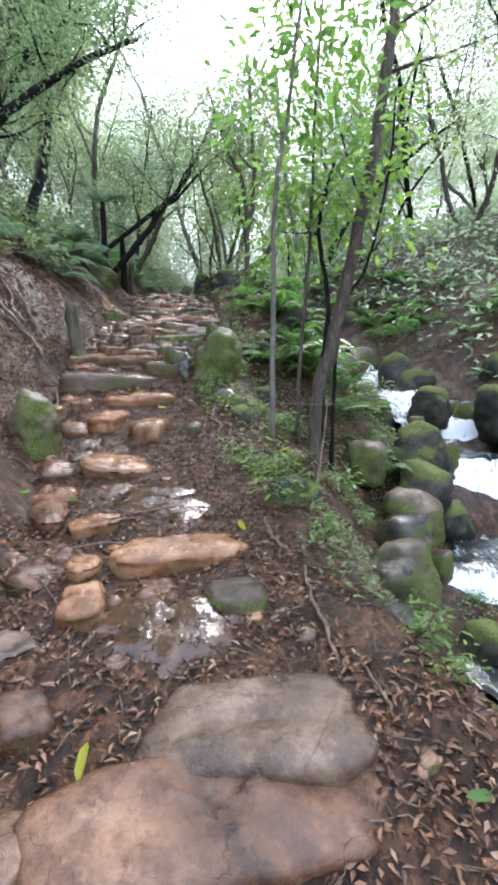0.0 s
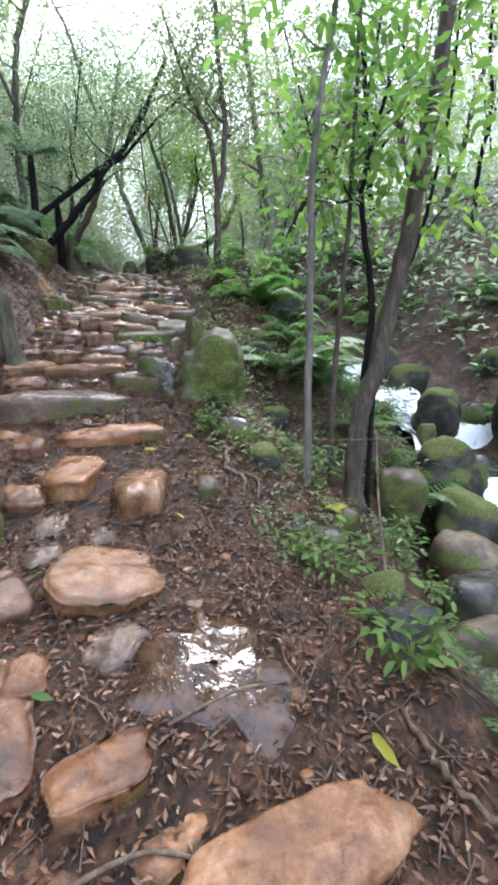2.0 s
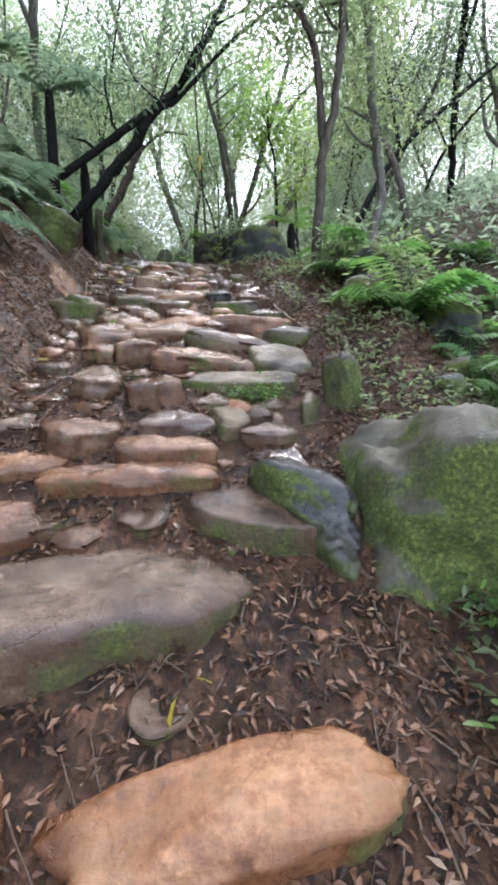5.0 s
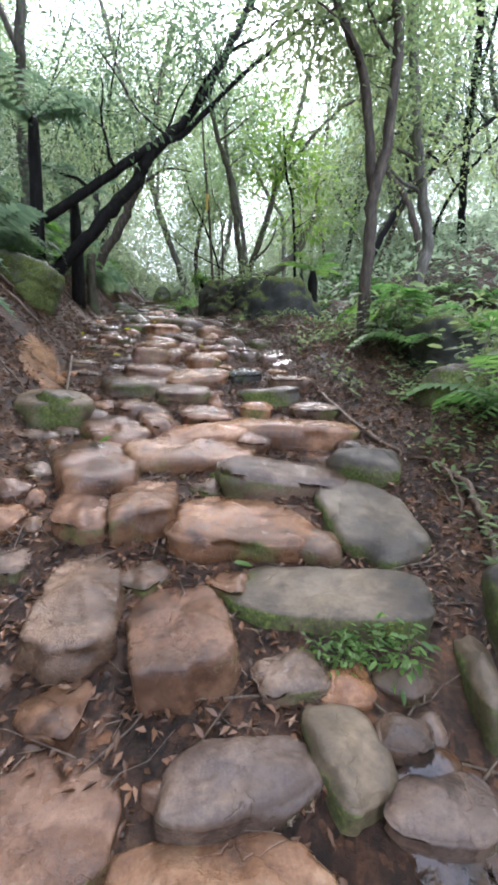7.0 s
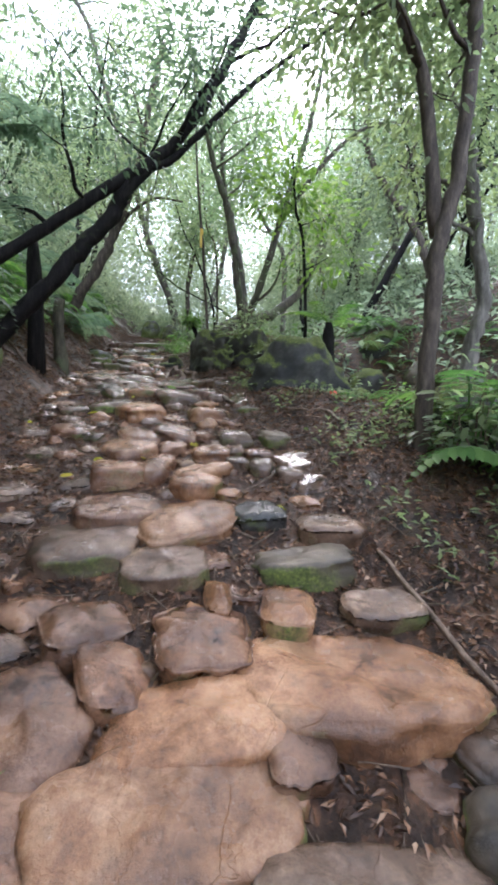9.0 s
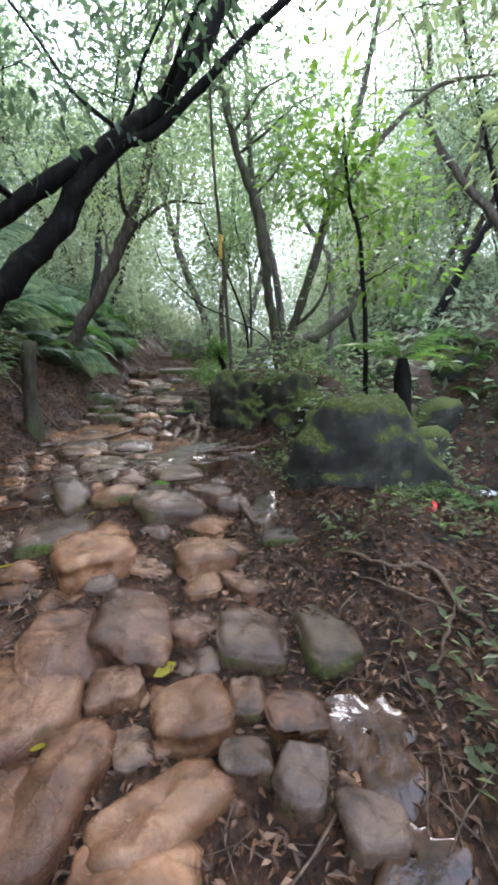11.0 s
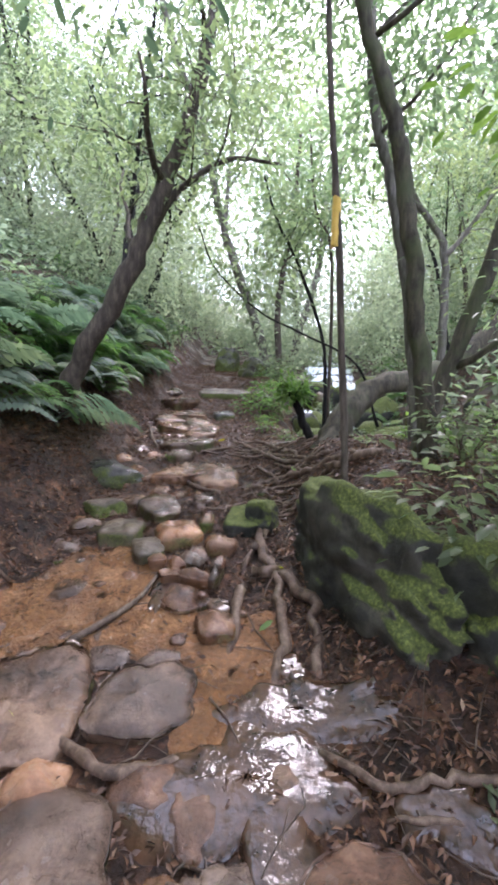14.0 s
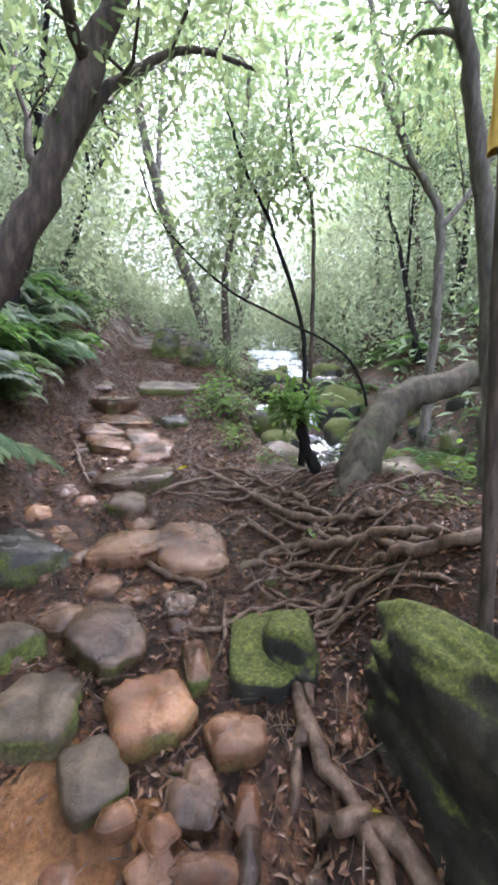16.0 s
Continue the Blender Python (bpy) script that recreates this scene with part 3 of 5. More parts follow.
boulder("mossy green stone at the path's edge", "m", -2.5, 8.55, 2.75, .4, .4, .4, 0, 25)
boulder("dark stone among roots on the bank", "d", .02, 4.1, .75, .3, .25, .3, 0, 26)
boulder("mossy rock under the ferns", "M", .55, 10.2, gz(.55, 10.2) + .3, .9, .8, .8, 0, 27)
boulder("mossy rock beside the path", "M", .45, 9.1, gz(.45, 9.1) + .3, .75, .6, .6, 0, 28)
for i, (x, y, w) in enumerate([(0, 16.7, .8), (.5, 17.3, .8), (.05, 18.5, .9), (.35, 19.3, .8), (-1.15, 19.0, .7), (-1.05, 20.2, .7), (.3, 20.8, 1.0), (-.35, 21.6, .7), (-.9, 21.9, .9), (.5, 22.5, 1.0)]):
    boulder("bright moss-covered boulder in the upper stream", "M", x, y, max(gz(x, y), float(along(STREAM_Z, y))) + .42 * w, w, w * .9, w, 50 * i, 240 + i, 4, group="boulders in the upper stream")
r = np.random.default_rng(7)
for i in range(46):
    y = 1.5 + i * .46 + r.uniform(-.2, .2)
    sd = -1 if i % 2 else 1
    x = float(along(STREAM_X, y)) + sd * r.uniform(.42, .95)
    if x < float(along(TRAIL_X, y) + along(TRAIL_W, y)) + .6:
        continue
    w = r.uniform(.5, 1.05) * (.6 if 4 < y < 8 else 1)
    boulder("moss-covered boulder in the stream bed", "Mmd"[i % 3 if i % 5 else 0], x, y, max(gz(x, y), float(along(STREAM_Z, y))) + w * r.uniform(.25, .5), w, w * r.uniform(.7, 1.1), w * 1.0, r.uniform(0, 180), 40 + i, 4 if y < 9 else 3,
            group="boulders along the stream")
for i in range(26):
    y = r.uniform(4, 20)
    x = float(along(STREAM_X, y)) + r.uniform(1.2, 3.5)
    w = r.uniform(.4, 1.1)
    boulder("mossy rock on the far bank", "Mm"[i % 2], x, y, gz(x, y) + w * .3, w, w * .9, w * .9, r.uniform(0, 180), 140 + i, 3, group="rocks on the far bank")
for i in range(22):
    y = .5 + i * .32
    x = float(along(TRAIL_X, y) + along(TRAIL_W, y)) + .5 + r.uniform(0, .7)
    w = r.uniform(.22, .42)
    boulder("dark mossy stone on the stream bank", "mMd"[i % 3], x, y, gz(x, y) + w * .3, w, w * .9, w * .8, r.uniform(0, 180), 170 + i, 3, group="stones on the stream bank")

# ---------------------------------------------------------------- trees at their places
tree("dark slender leaning tree beside the stream", [(.76, 4.9, .5), (.76, 4.9, 1.16), (.98, 4.9, 2.15), (1.15, 4.9, 2.97), (1.34, 5, 3.97), (1.48, 5.1, 4.94), (1.6, 5.2, 5.86), (1.9, 5.4, 7.2)],
     .082, .045, M_BARK, M_LEAF, 1, boughs=8, reach=1.4, first=.65, per=6, leaf_len=.09)
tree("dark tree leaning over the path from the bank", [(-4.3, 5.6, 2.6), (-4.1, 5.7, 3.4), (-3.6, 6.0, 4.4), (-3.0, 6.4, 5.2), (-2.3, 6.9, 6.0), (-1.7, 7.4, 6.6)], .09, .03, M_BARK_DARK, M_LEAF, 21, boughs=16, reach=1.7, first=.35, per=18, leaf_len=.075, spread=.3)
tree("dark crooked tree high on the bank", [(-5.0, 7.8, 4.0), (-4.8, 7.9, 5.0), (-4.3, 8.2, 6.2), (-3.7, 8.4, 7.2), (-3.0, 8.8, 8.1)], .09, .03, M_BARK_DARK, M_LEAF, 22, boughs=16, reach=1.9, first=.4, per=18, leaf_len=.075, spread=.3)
tree("thin grey sapling beside the path", [(.25, 4.62, .7), (.25, 4.62, 1.24), (.25, 4.62, 2.45), (.26, 4.62, 3.26), (.38, 4.62, 4.03), (.45, 4.62, 4.71), (.6, 4.7, 5.8)], .032, .014, M_BARK_GREY, M_LEAF_FRESH, 2, boughs=7, reach=.9, first=.5, per=4, leaf_len=.13)
tree("thin dark sapling beside the path", [(.57, 5, .7), (.57, 5, 1.54), (.65, 5, 2.65), (.68, 5, 3.41), (.7, 5, 4.4), (.8, 5.1, 5.9)], .026, .012, M_BARK, M_LEAF_FRESH, 3, boughs=7, reach=.9, first=.4, per=4, leaf_len=.13)
tree("crooked sapling growing by a leaning trunk", [(.84, 5.06, .5), (.84, 5, 1.61), (.88, 5, 2.29), (.77, 5, 2.94), (.79, 5, 3.29), (.95, 5, 3.9)], .035, .015, M_BARK_DARK, M_LEAF_FRESH, 4, boughs=4, reach=.8, first=.5, per=4, leaf_len=.13)
tree("thin dark sapling leaning over the stream", [(1.0, 5.2, .3), (1.05, 5.2, 2.13), (1.35, 5.2, 2.76), (1.56, 5.2, 3.78), (1.6, 5.2, 4.6)], .024, .01, M_BARK_DARK, M_LEAF_FRESH, 5, boughs=4, reach=.9, first=.4, per=4, leaf_len=.13)
tree("brown leaning tree rooted in the fern bank", [(-3.95, 15.25, 4.8), (-3.72, 15.3, 5.23), (-3.3, 15.3, 5.94), (-2.99, 15.4, 6.75), (-2.75, 15.6, 7.58), (-2.57, 15.8, 8.61), (-2.3, 16, 10.2)],
     .105, .05, M_BARK, M_LEAF, 6, boughs=12, reach=2.0, first=.35, leaf_len=.08, forks=[([(-3.4, 15.35, 5.8), (-2.97, 15.5, 6.7), (-2.77, 15.7, 7.03), (-2.4, 16, 7.4), (-1.9, 16.3, 7.5)], .05, .015)])
marked = tree("thin straight sapling with a yellow band", [(-1.4, 13.8, 4.2), (-1.42, 13.8, 4.51), (-1.52, 13.8, 5.82), (-1.57, 13.8, 6.29), (-1.63, 13.8, 6.99), (-1.7, 13.9, 8.6)], .025, .013, M_BARK, M_LEAF, 7, boughs=4, reach=.8, first=.85, per=9, leaf_len=.08)
tree("forked grey tree on a mossy root mound", [(-.84, 14.1, 4.4), (-.86, 14.1, 4.75), (-.96, 14.1, 5.4), (-1.04, 14.1, 5.93), (-1.17, 14.1, 6.59), (-1.39, 14.1, 7.22), (-1.6, 14.2, 8.2)],
     .066, .04, M_BARK_MOSS, M_LEAF, 8, boughs=12, reach=1.9, first=.78, per=14, leaf_len=.075,
     forks=[([(-.84, 14.3, 4.5), (-.72, 14.4, 4.95), (-.45, 14.4, 5.77), (-.15, 14.5, 6.85), (.19, 14.6, 7.97), (.5, 14.8, 9.4)], .07, .035),
            ([(.0, 14.5, 6.9), (.59, 14.6, 7.7), (1.32, 14.8, 8.39), (2.26, 15, 8.69)], .045, .02)])
tree("grey tree behind the root mound", [(-.68, 14.9, 4.4), (-.7, 14.9, 4.99), (-.83, 14.9, 5.91), (-1.01, 14.9, 6.69), (-1.17, 14.9, 7.32), (-1.25, 15, 8.8)], .06, .03, M_BARK_GREY, M_LEAF, 9, boughs=8, reach=1.4, first=.6, leaf_len=.08)
tree("forked brown tree at the trail's edge", [(-.05, 9.8, 2.75), (-.05, 9.8, 3.03), (-.05, 9.8, 3.9), (-.03, 9.8, 4.61), (.08, 9.8, 5.1), (.11, 9.8, 5.91), (.06, 9.8, 6.41), (0, 9.9, 7.8)],
     .068, .035, M_BARK, M_LEAF, 10, boughs=12, reach=1.7, first=.55, leaf_len=.08, forks=[([(-.02, 9.85, 4.7), (-.14, 9.9, 5.64), (-.35, 9.9, 6.07), (-.5, 9.9, 6.38), (-.9, 10, 7.6)], .05, .02)])
tree("grey tree with a bent foot beside the stream", [(.95, 11, 2.6), (.99, 11, 3.51), (1.09, 11, 4.23), (1.15, 11, 4.7), (.95, 11, 5.53), (.84, 11, 6.43), (.69, 11, 7.49), (.6, 11, 8.6)], .085, .04, M_BARK_GREY, M_LEAF, 11, boughs=10, reach=1.7, first=.5, leaf_len=.08)
tree("thin black sapling among mossy rocks", [(-.06, 13.1, 3.9), (-.06, 13.1, 4.2), (-.09, 13.1, 5.0), (-.17, 13.1, 5.85), (-.28, 13.1, 6.2), (-.35, 13.1, 6.9)], .03, .014, M_BARK_DARK, M_LEAF_FRESH, 12, boughs=5, reach=.7, first=.45, per=8, leaf_len=.12)
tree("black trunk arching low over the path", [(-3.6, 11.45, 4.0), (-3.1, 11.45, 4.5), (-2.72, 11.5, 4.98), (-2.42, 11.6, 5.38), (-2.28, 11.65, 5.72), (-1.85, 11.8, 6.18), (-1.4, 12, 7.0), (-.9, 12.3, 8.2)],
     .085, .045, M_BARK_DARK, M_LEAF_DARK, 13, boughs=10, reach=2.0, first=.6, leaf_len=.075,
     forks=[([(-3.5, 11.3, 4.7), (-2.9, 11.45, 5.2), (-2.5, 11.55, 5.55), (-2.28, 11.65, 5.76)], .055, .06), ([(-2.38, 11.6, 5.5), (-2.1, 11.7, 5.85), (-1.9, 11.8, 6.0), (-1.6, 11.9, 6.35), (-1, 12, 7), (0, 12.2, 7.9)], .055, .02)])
tree("mossy bent trunk sprawling over the root mound", [(-1.4, 15.1, 4.1), (-1.35, 15.2, 4.45), (-1.15, 15.5, 4.84), (-.72, 15.8, 5.11), (-.09, 16, 5.32), (.6, 16.2, 5.9), (1.1, 16.4, 7.0)], .15, .07, M_BARK_MOSS, M_LEAF, 14, boughs=3, reach=1.2, first=.8, leaf_len=.08)
tree("short dark snag sprouting fresh leaves", [(-1.44, 15.6, 4.15), (-1.44, 15.6, 4.44), (-1.56, 15.6, 4.7), (-1.69, 15.6, 5.02)], .045, .04, M_BARK_DARK, M_LEAF_FRESH, 15, boughs=5, reach=.25, first=.85, per=4, leaf_len=.08, spread=.06)
tree("crooked thin sapling above the stream", [(-1.15, 17.5, 4.2), (-1.15, 17.5, 5.2), (-1.25, 17.5, 5.88), (-1.6, 17.5, 6.79), (-1.91, 17.5, 7.37), (-2.1, 17.5, 7.94)], .03, .014, M_BARK_DARK, M_LEAF, 16, boughs=5, reach=.9, first=.5, per=9)
tree("thin straight sapling above the stream", [(-1.08, 17.6, 4.2), (-1.1, 17.5, 5.24), (-1.11, 17.5, 6.24), (-1.18, 17.5, 7.1), (-1.39, 17.5, 7.52), (-1.5, 17.6, 8.6)], .028, .014, M_BARK, M_LEAF, 17, boughs=5, reach=.9, first=.5, per=9)
tree("bare thin stem bowed across the stream", [(-.5, 17, 4.6), (-.81, 17, 5.39), (-1.58, 17, 5.8), (-2.09, 17, 6.05), (-2.67, 17, 6.57), (-2.9, 17, 7.1)], .016, .008, M_BARK_DARK, M_LEAF, 18, boughs=3, reach=.6, first=.6, per=5)
tree("brown tree beside the upper path", [(-1.76, 22, 5.2), (-1.87, 22, 6.86), (-1.75, 22, 7.97), (-1.55, 22, 9.36), (-1.47, 22, 11)], .09, .04, M_BARK, M_LEAF, 19, boughs=10, reach=2.0, first=.5, leaf_len=.08)
tree("grey forked tree across the stream", [(.59, 18, 4.4), (.59, 18, 5.38), (.56, 18, 7.08), (.06, 18, 7.86), (-.36, 18, 8.76), (-.6, 18, 10)], .07, .03, M_BARK_GREY, M_LEAF, 20, boughs=10, reach=1.7, first=.5, leaf_len=.08, forks=[([(.56, 18, 7.05), (.9, 18, 7.5), (1.6, 18.1, 8.6)], .04, .02)])


def stump(label, at, height, r0, seed, lean=(0, 0)):
    g = Geo()
    k = np.linspace(0, 1, 14)
    p = np.stack([lean[0] * k + .015 * np.sin(7 * k), lean[1] * k, -.25 + (height + .25) * k], 1)
    g.add(*tube_geo(p, r0 * (1.35 - .55 * k + .1 * np.sin(9 * k)), 14, seed, .16))
    ob = put("tree_stump", g.mesh("tree_stump", M_BARK_MOSS))
    ob.location = at
    return tagged(ob, label, "tree stump")


stump("mossy upright stump at the foot of the bank", (-2.36, 6.2, gz(-2.36, 6.2)), .75, .085, 1, (-.1, 0))
stump("mossy post-like stump at the foot of the bank", (-3.38, 13.05, gz(-3.38, 13.05)), .85, .072, 2)

# ---------------------------------------------------------------- roots, water on the path
def root(radius, *pts):
    """A surface root: (x, y, height above the ground) along its run, its ends sunk."""
    p = bend([(x, y, gz(x, y) + h) for x, y, h in pts], 6)
    r = np.random.default_rng(len(p) + int(abs(pts[0][0] * 100)))
    p[:, :2] += r.normal(0, radius * .45, (len(p), 2))
    p[:, 2] = np.maximum(p[:, 2], ground_z(p[:, 0], p[:, 1]) + radius * .3) + r.normal(0, radius * .3, len(p))
    k = np.linspace(-1, 1, len(p))
    p[:, 2] -= radius * 2.2 * k ** 6
    base = p.mean(0)
    g = Geo()
    g.add(*tube_geo(p - base, radius * (1.0 - .3 * np.abs(k)) * (1 + .12 * r.normal(0, 1, len(p))), 8, 3, .1))
    ob = put("tree_root", g.mesh("tree_root", M_ROOT))
    ob.location = base
    return tagged(ob, "wet brown tree root snaking over the ground", "tree root", "roots across the path")


root(0.032, (-2.16, 14.85, 0.03), (-1.83, 15.00, 0.03), (-1.57, 14.77, 0.02), (-1.35, 14.48, 0.02), (-1.16, 14.31, 0.03))
root(0.018, (-2.88, 14.98, 0.03), (-2.70, 14.99, 0.03), (-2.46, 14.80, 0.03), (-2.26, 14.72, 0.03))
root(0.026, (-2.39, 16.50, 0.03), (-2.11, 16.04, 0.03), (-1.83, 15.46, 0.02), (-1.63, 15.04, 0.02), (-1.43, 14.77, 0.02), (-1.33, 14.67, 0.02))
root(0.021, (-2.20, 16.09, 0.03), (-1.92, 15.65, 0.03), (-1.70, 15.33, 0.02), (-1.53, 14.93, 0.03))
root(0.022, (-1.63, 15.04, 0.02), (-1.61, 14.85, 0.02), (-1.52, 14.76, 0.02))
root(0.016, (-2.02, 15.44, 0.03), (-1.88, 15.12, 0.03), (-1.76, 14.88, 0.03))
root(0.032, (-1.52, 14.57, 0.02), (-1.39, 14.39, 0.02), (-1.21, 14.23, 0.03), (-1.04, 14.23, 0.02))
root(0.016, (-2.09, 14.69, 0.03), (-1.79, 14.85, 0.02), (-1.57, 14.57, 0.03), (-1.31, 14.10, 0.03))
root(0.022, (-1.78, 14.48, 0.03), (-1.70, 14.50, 0.02), (-1.62, 14.61, 0.03))
root(0.011, (-2.18, 14.60, 0.03), (-2.20, 14.36, 0.03), (-2.23, 14.26, 0.02))
root(0.020, (-2.70, 15.75, 0.03), (-2.42, 16.00, 0.03), (-2.10, 16.15, 0.03))
root(0.022, (-2.06, 16.08, 0.03), (-1.82, 15.85, 0.03), (-1.66, 15.37, 0.02), (-1.61, 15.12, 0.03))
root(0.014, (-1.74, 15.12, 0.02), (-1.84, 15.11, 0.02), (-2.00, 15.28, 0.02), (-2.11, 15.18, 0.03))
root(0.019, (-1.46, 14.69, 0.02), (-1.41, 14.46, 0.02), (-1.30, 14.37, 0.02))
root(0.018, (-3.62, 17.24, 0.03), (-3.36, 16.46, 0.02), (-3.13, 15.92, 0.03))
root(0.020, (-3.42, 17.11, 0.03), (-3.17, 16.93, 0.03), (-2.84, 16.92, 0.03))
root(0.020, (-2.33, 16.27, 0.03), (-2.00, 16.21, 0.03), (-1.74, 15.56, 0.03))
root(0.012, (-2.00, 14.96, 0.02), (-1.81, 14.77, 0.03), (-1.70, 14.73, 0.02), (-1.60, 14.67, 0.03))
root(0.016, (-1.84, 15.41, 0.02), (-1.72, 15.08, 0.03), (-1.55, 14.84, 0.02), (-1.49, 14.68, 0.02))
root(0.022, (-2.74, 11.98, 0.03), (-2.54, 11.98, 0.03), (-2.30, 11.98, 0.03), (-2.15, 12.06, 0.02), (-2.07, 12.17, 0.03), (-1.94, 12.23, 0.03))
root(0.023, (-3.03, 12.68, 0.03), (-2.66, 12.62, 0.03), (-2.36, 12.48, 0.02), (-2.07, 12.56, 0.03))
root(0.035, (-2.00, 12.98, 0.03), (-1.99, 13.59, 0.03), (-1.78, 13.68, 0.02), (-1.62, 13.36, 0.03), (-1.62, 12.88, 0.03))
root(0.031, (-1.82, 12.77, 0.03), (-1.78, 13.16, 0.03), (-1.82, 13.65, 0.02), (-1.93, 14.06, 0.03), (-1.88, 14.70, 0.03))
root(0.017, (-1.68, 12.65, 0.03), (-1.46, 12.47, 0.03), (-1.25, 12.48, 0.03), (-0.90, 12.43, 0.02))
root(0.012, (-1.47, 12.39, 0.03), (-1.27, 12.37, 0.02), (-1.11, 12.30, 0.03))
root(0.027, (-1.81, 14.37, 0.03), (-1.93, 13.99, 0.03), (-2.01, 13.75, 0.03))
root(0.018, (-0.39, 7.65, 0.03), (-0.33, 7.48, 0.02), (-0.38, 7.27, 0.03), (-0.43, 7.10, 0.02))
root(0.015, (-0.67, 9.10, 0.03), (-0.58, 8.29, 0.03), (-0.47, 7.87, 0.03))
root(0.010, (-0.45, 7.83, 0.03), (-0.38, 7.60, 0.03), (-0.41, 7.39, 0.03))
root(0.014, (0.09, 2.76, 0.02), (0.11, 2.58, 0.02), (0.13, 2.43, 0.03), (0.22, 2.32, 0.03))
root(0.012, (0.30, 2.21, 0.03), (0.29, 2.02, 0.03), (0.32, 1.79, 0.02), (0.36, 1.58, 0.02))
root(0.008, (0.44, 1.56, 0.03), (0.49, 1.42, 0.02), (0.50, 1.35, 0.03))
root(0.015, (-0.37, 4.89, 0.03), (-0.37, 4.70, 0.03), (-0.39, 4.49, 0.02), (-0.29, 4.36, 0.03), (-0.30, 4.23, 0.03))
root(0.009, (-0.29, 4.41, 0.03), (-0.18, 4.37, 0.02), (-0.21, 4.17, 0.03))
root(0.012, (-0.86, 10.77, 0.03), (-0.68, 10.56, 0.02), (-0.52, 10.53, 0.02), (-0.50, 10.28, 0.03), (-0.40, 10.21, 0.02))
root(0.009, (-0.80, 10.59, 0.02), (-0.64, 10.35, 0.03), (-0.53, 10.30, 0.03))
root(0.007, (-0.49, 10.33, 0.03), (-0.59, 10.21, 0.03), (-0.67, 10.12, 0.02))

# fine roots of the mound
r = np.random.default_rng(90)
for i in range(34):
    x0, y0 = r.uniform(-2.1, -1.2), r.uniform(14.3, 16.0)
    a = r.uniform(-.9, .5) + (math.pi if i % 2 else 0)
    ln = r.uniform(.3, .75)
    root(r.uniform(.006, .014), *[(x0 + math.cos(a + .35 * math.sin(3 * k)) * ln * k, y0 + math.sin(a + .35 * math.sin(3 * k)) * ln * k, .025) for k in (0, .33, .66, 1)])

# bare roots hanging down the cut bank
for i in range(26):
    y0 = r.uniform(8.3, 13.5) if i % 3 else r.uniform(4.5, 8)
    x0 = float(along(TRAIL_X, y0) - along(TRAIL_W, y0)) - r.uniform(.7, 1.3)
    ln, sl = r.uniform(.5, 1.0), r.uniform(-.9, .3)
    root(r.uniform(.007, .018), *[(x0 + ln * k * .9 + .05 * math.sin(6 * k + i), y0 + sl * ln * k + .05 * math.cos(5 * k + i), .04) for k in (0, .3, .65, 1)])


def patch(name, label, category, x, y, rx, ry, turn, mat, up, seed):
    """A thin irregular sheet that follows the ground: standing water or mud."""
    r = np.random.default_rng(seed)
    ph = r.uniform(0, 6.28, 4)
    rings, sides = 14, 48
    a = np.arange(sides) / sides * 2 * np.pi
    edge = 1 + .22 * np.sin(2 * a + ph[0]) + .14 * np.sin(3 * a + ph[1]) + .1 * np.sin(7 * a + ph[2]) + .06 * np.sin(11 * a + ph[3])
    u = np.linspace(.04, 1, rings)[:, None] * edge[None]
    c, s = math.cos(radians(turn)), math.sin(radians(turn))
    X = x + u * np.cos(a) * rx * c - u * np.sin(a) * ry * s
    Y = y + u * np.cos(a) * rx * s + u * np.sin(a) * ry * c
    G = ground_z(X, Y)
    fit = np.linalg.lstsq(np.stack([X.ravel(), Y.ravel(), np.ones(X.size)], 1), G.ravel(), rcond=None)[0]
    Z = .4 * (X * fit[0] + Y * fit[1] + fit[2]) + .6 * G + up - .04 * np.linspace(0, 1, rings)[:, None] ** 6
    v = np.stack([X, Y, Z], -1).reshape(-1, 3)
    f = [(i * sides + j, i * sides + (j + 1) % sides, (i + 1) * sides + (j + 1) % sides, (i + 1) * sides + j) for i in range(rings - 1) for j in range(sides)]
    f.append(tuple(range(sides)))
    return tagged(put(name, mesh_of(name, v, f, mat)), label, category, "wet patches on the path")


for i, (x, y, rx, ry, turn) in enumerate([(-.36, 1.82, .3, .27, 10), (-.58, 2.98, .27, .36, 15), (-.98, 6.3, .16, .2, -8), (-.93, 10.0, .17, .18, 0), (-1.79, 12.1, .2, .42, 8),
                                          (-1.9, 12.5, .38, .25, 0), (-1.2, 11.3, .14, .2, 0), (-2.45, 13.5, .08, .26, 0), (-2.13, 13.42, .1, .08, 0), (-1.74, 13.0, .09, .1, 0), (-1.3, 12.4, .14, .12, 0), (-1.72, 12.78, .36, .2, 5), (-1.05, 6.42, .14, .12, 0), (-.9, 9.72, .14, .12, 0)]):
    patch("puddle", "thin sheet of water shining on wet mud", "puddle", x, y, rx, ry, turn, M_FILM, .03, 60 + i)
patch("mud", "orange wet mud filling the hollow of the path", "mud", -2.75, 13.42, .5, .74, 10, M_MUD, .024, 71)
patch("mud", "orange wet mud between the stones of the path", "mud", -2.0, 12.95, .36, .5, 0, M_MUD, .016, 72)
patch("mud", "orange bare soil on the cut bank", "soil", -2.85, 9.2, .22, .35, 0, M_MUD, .02, 73)

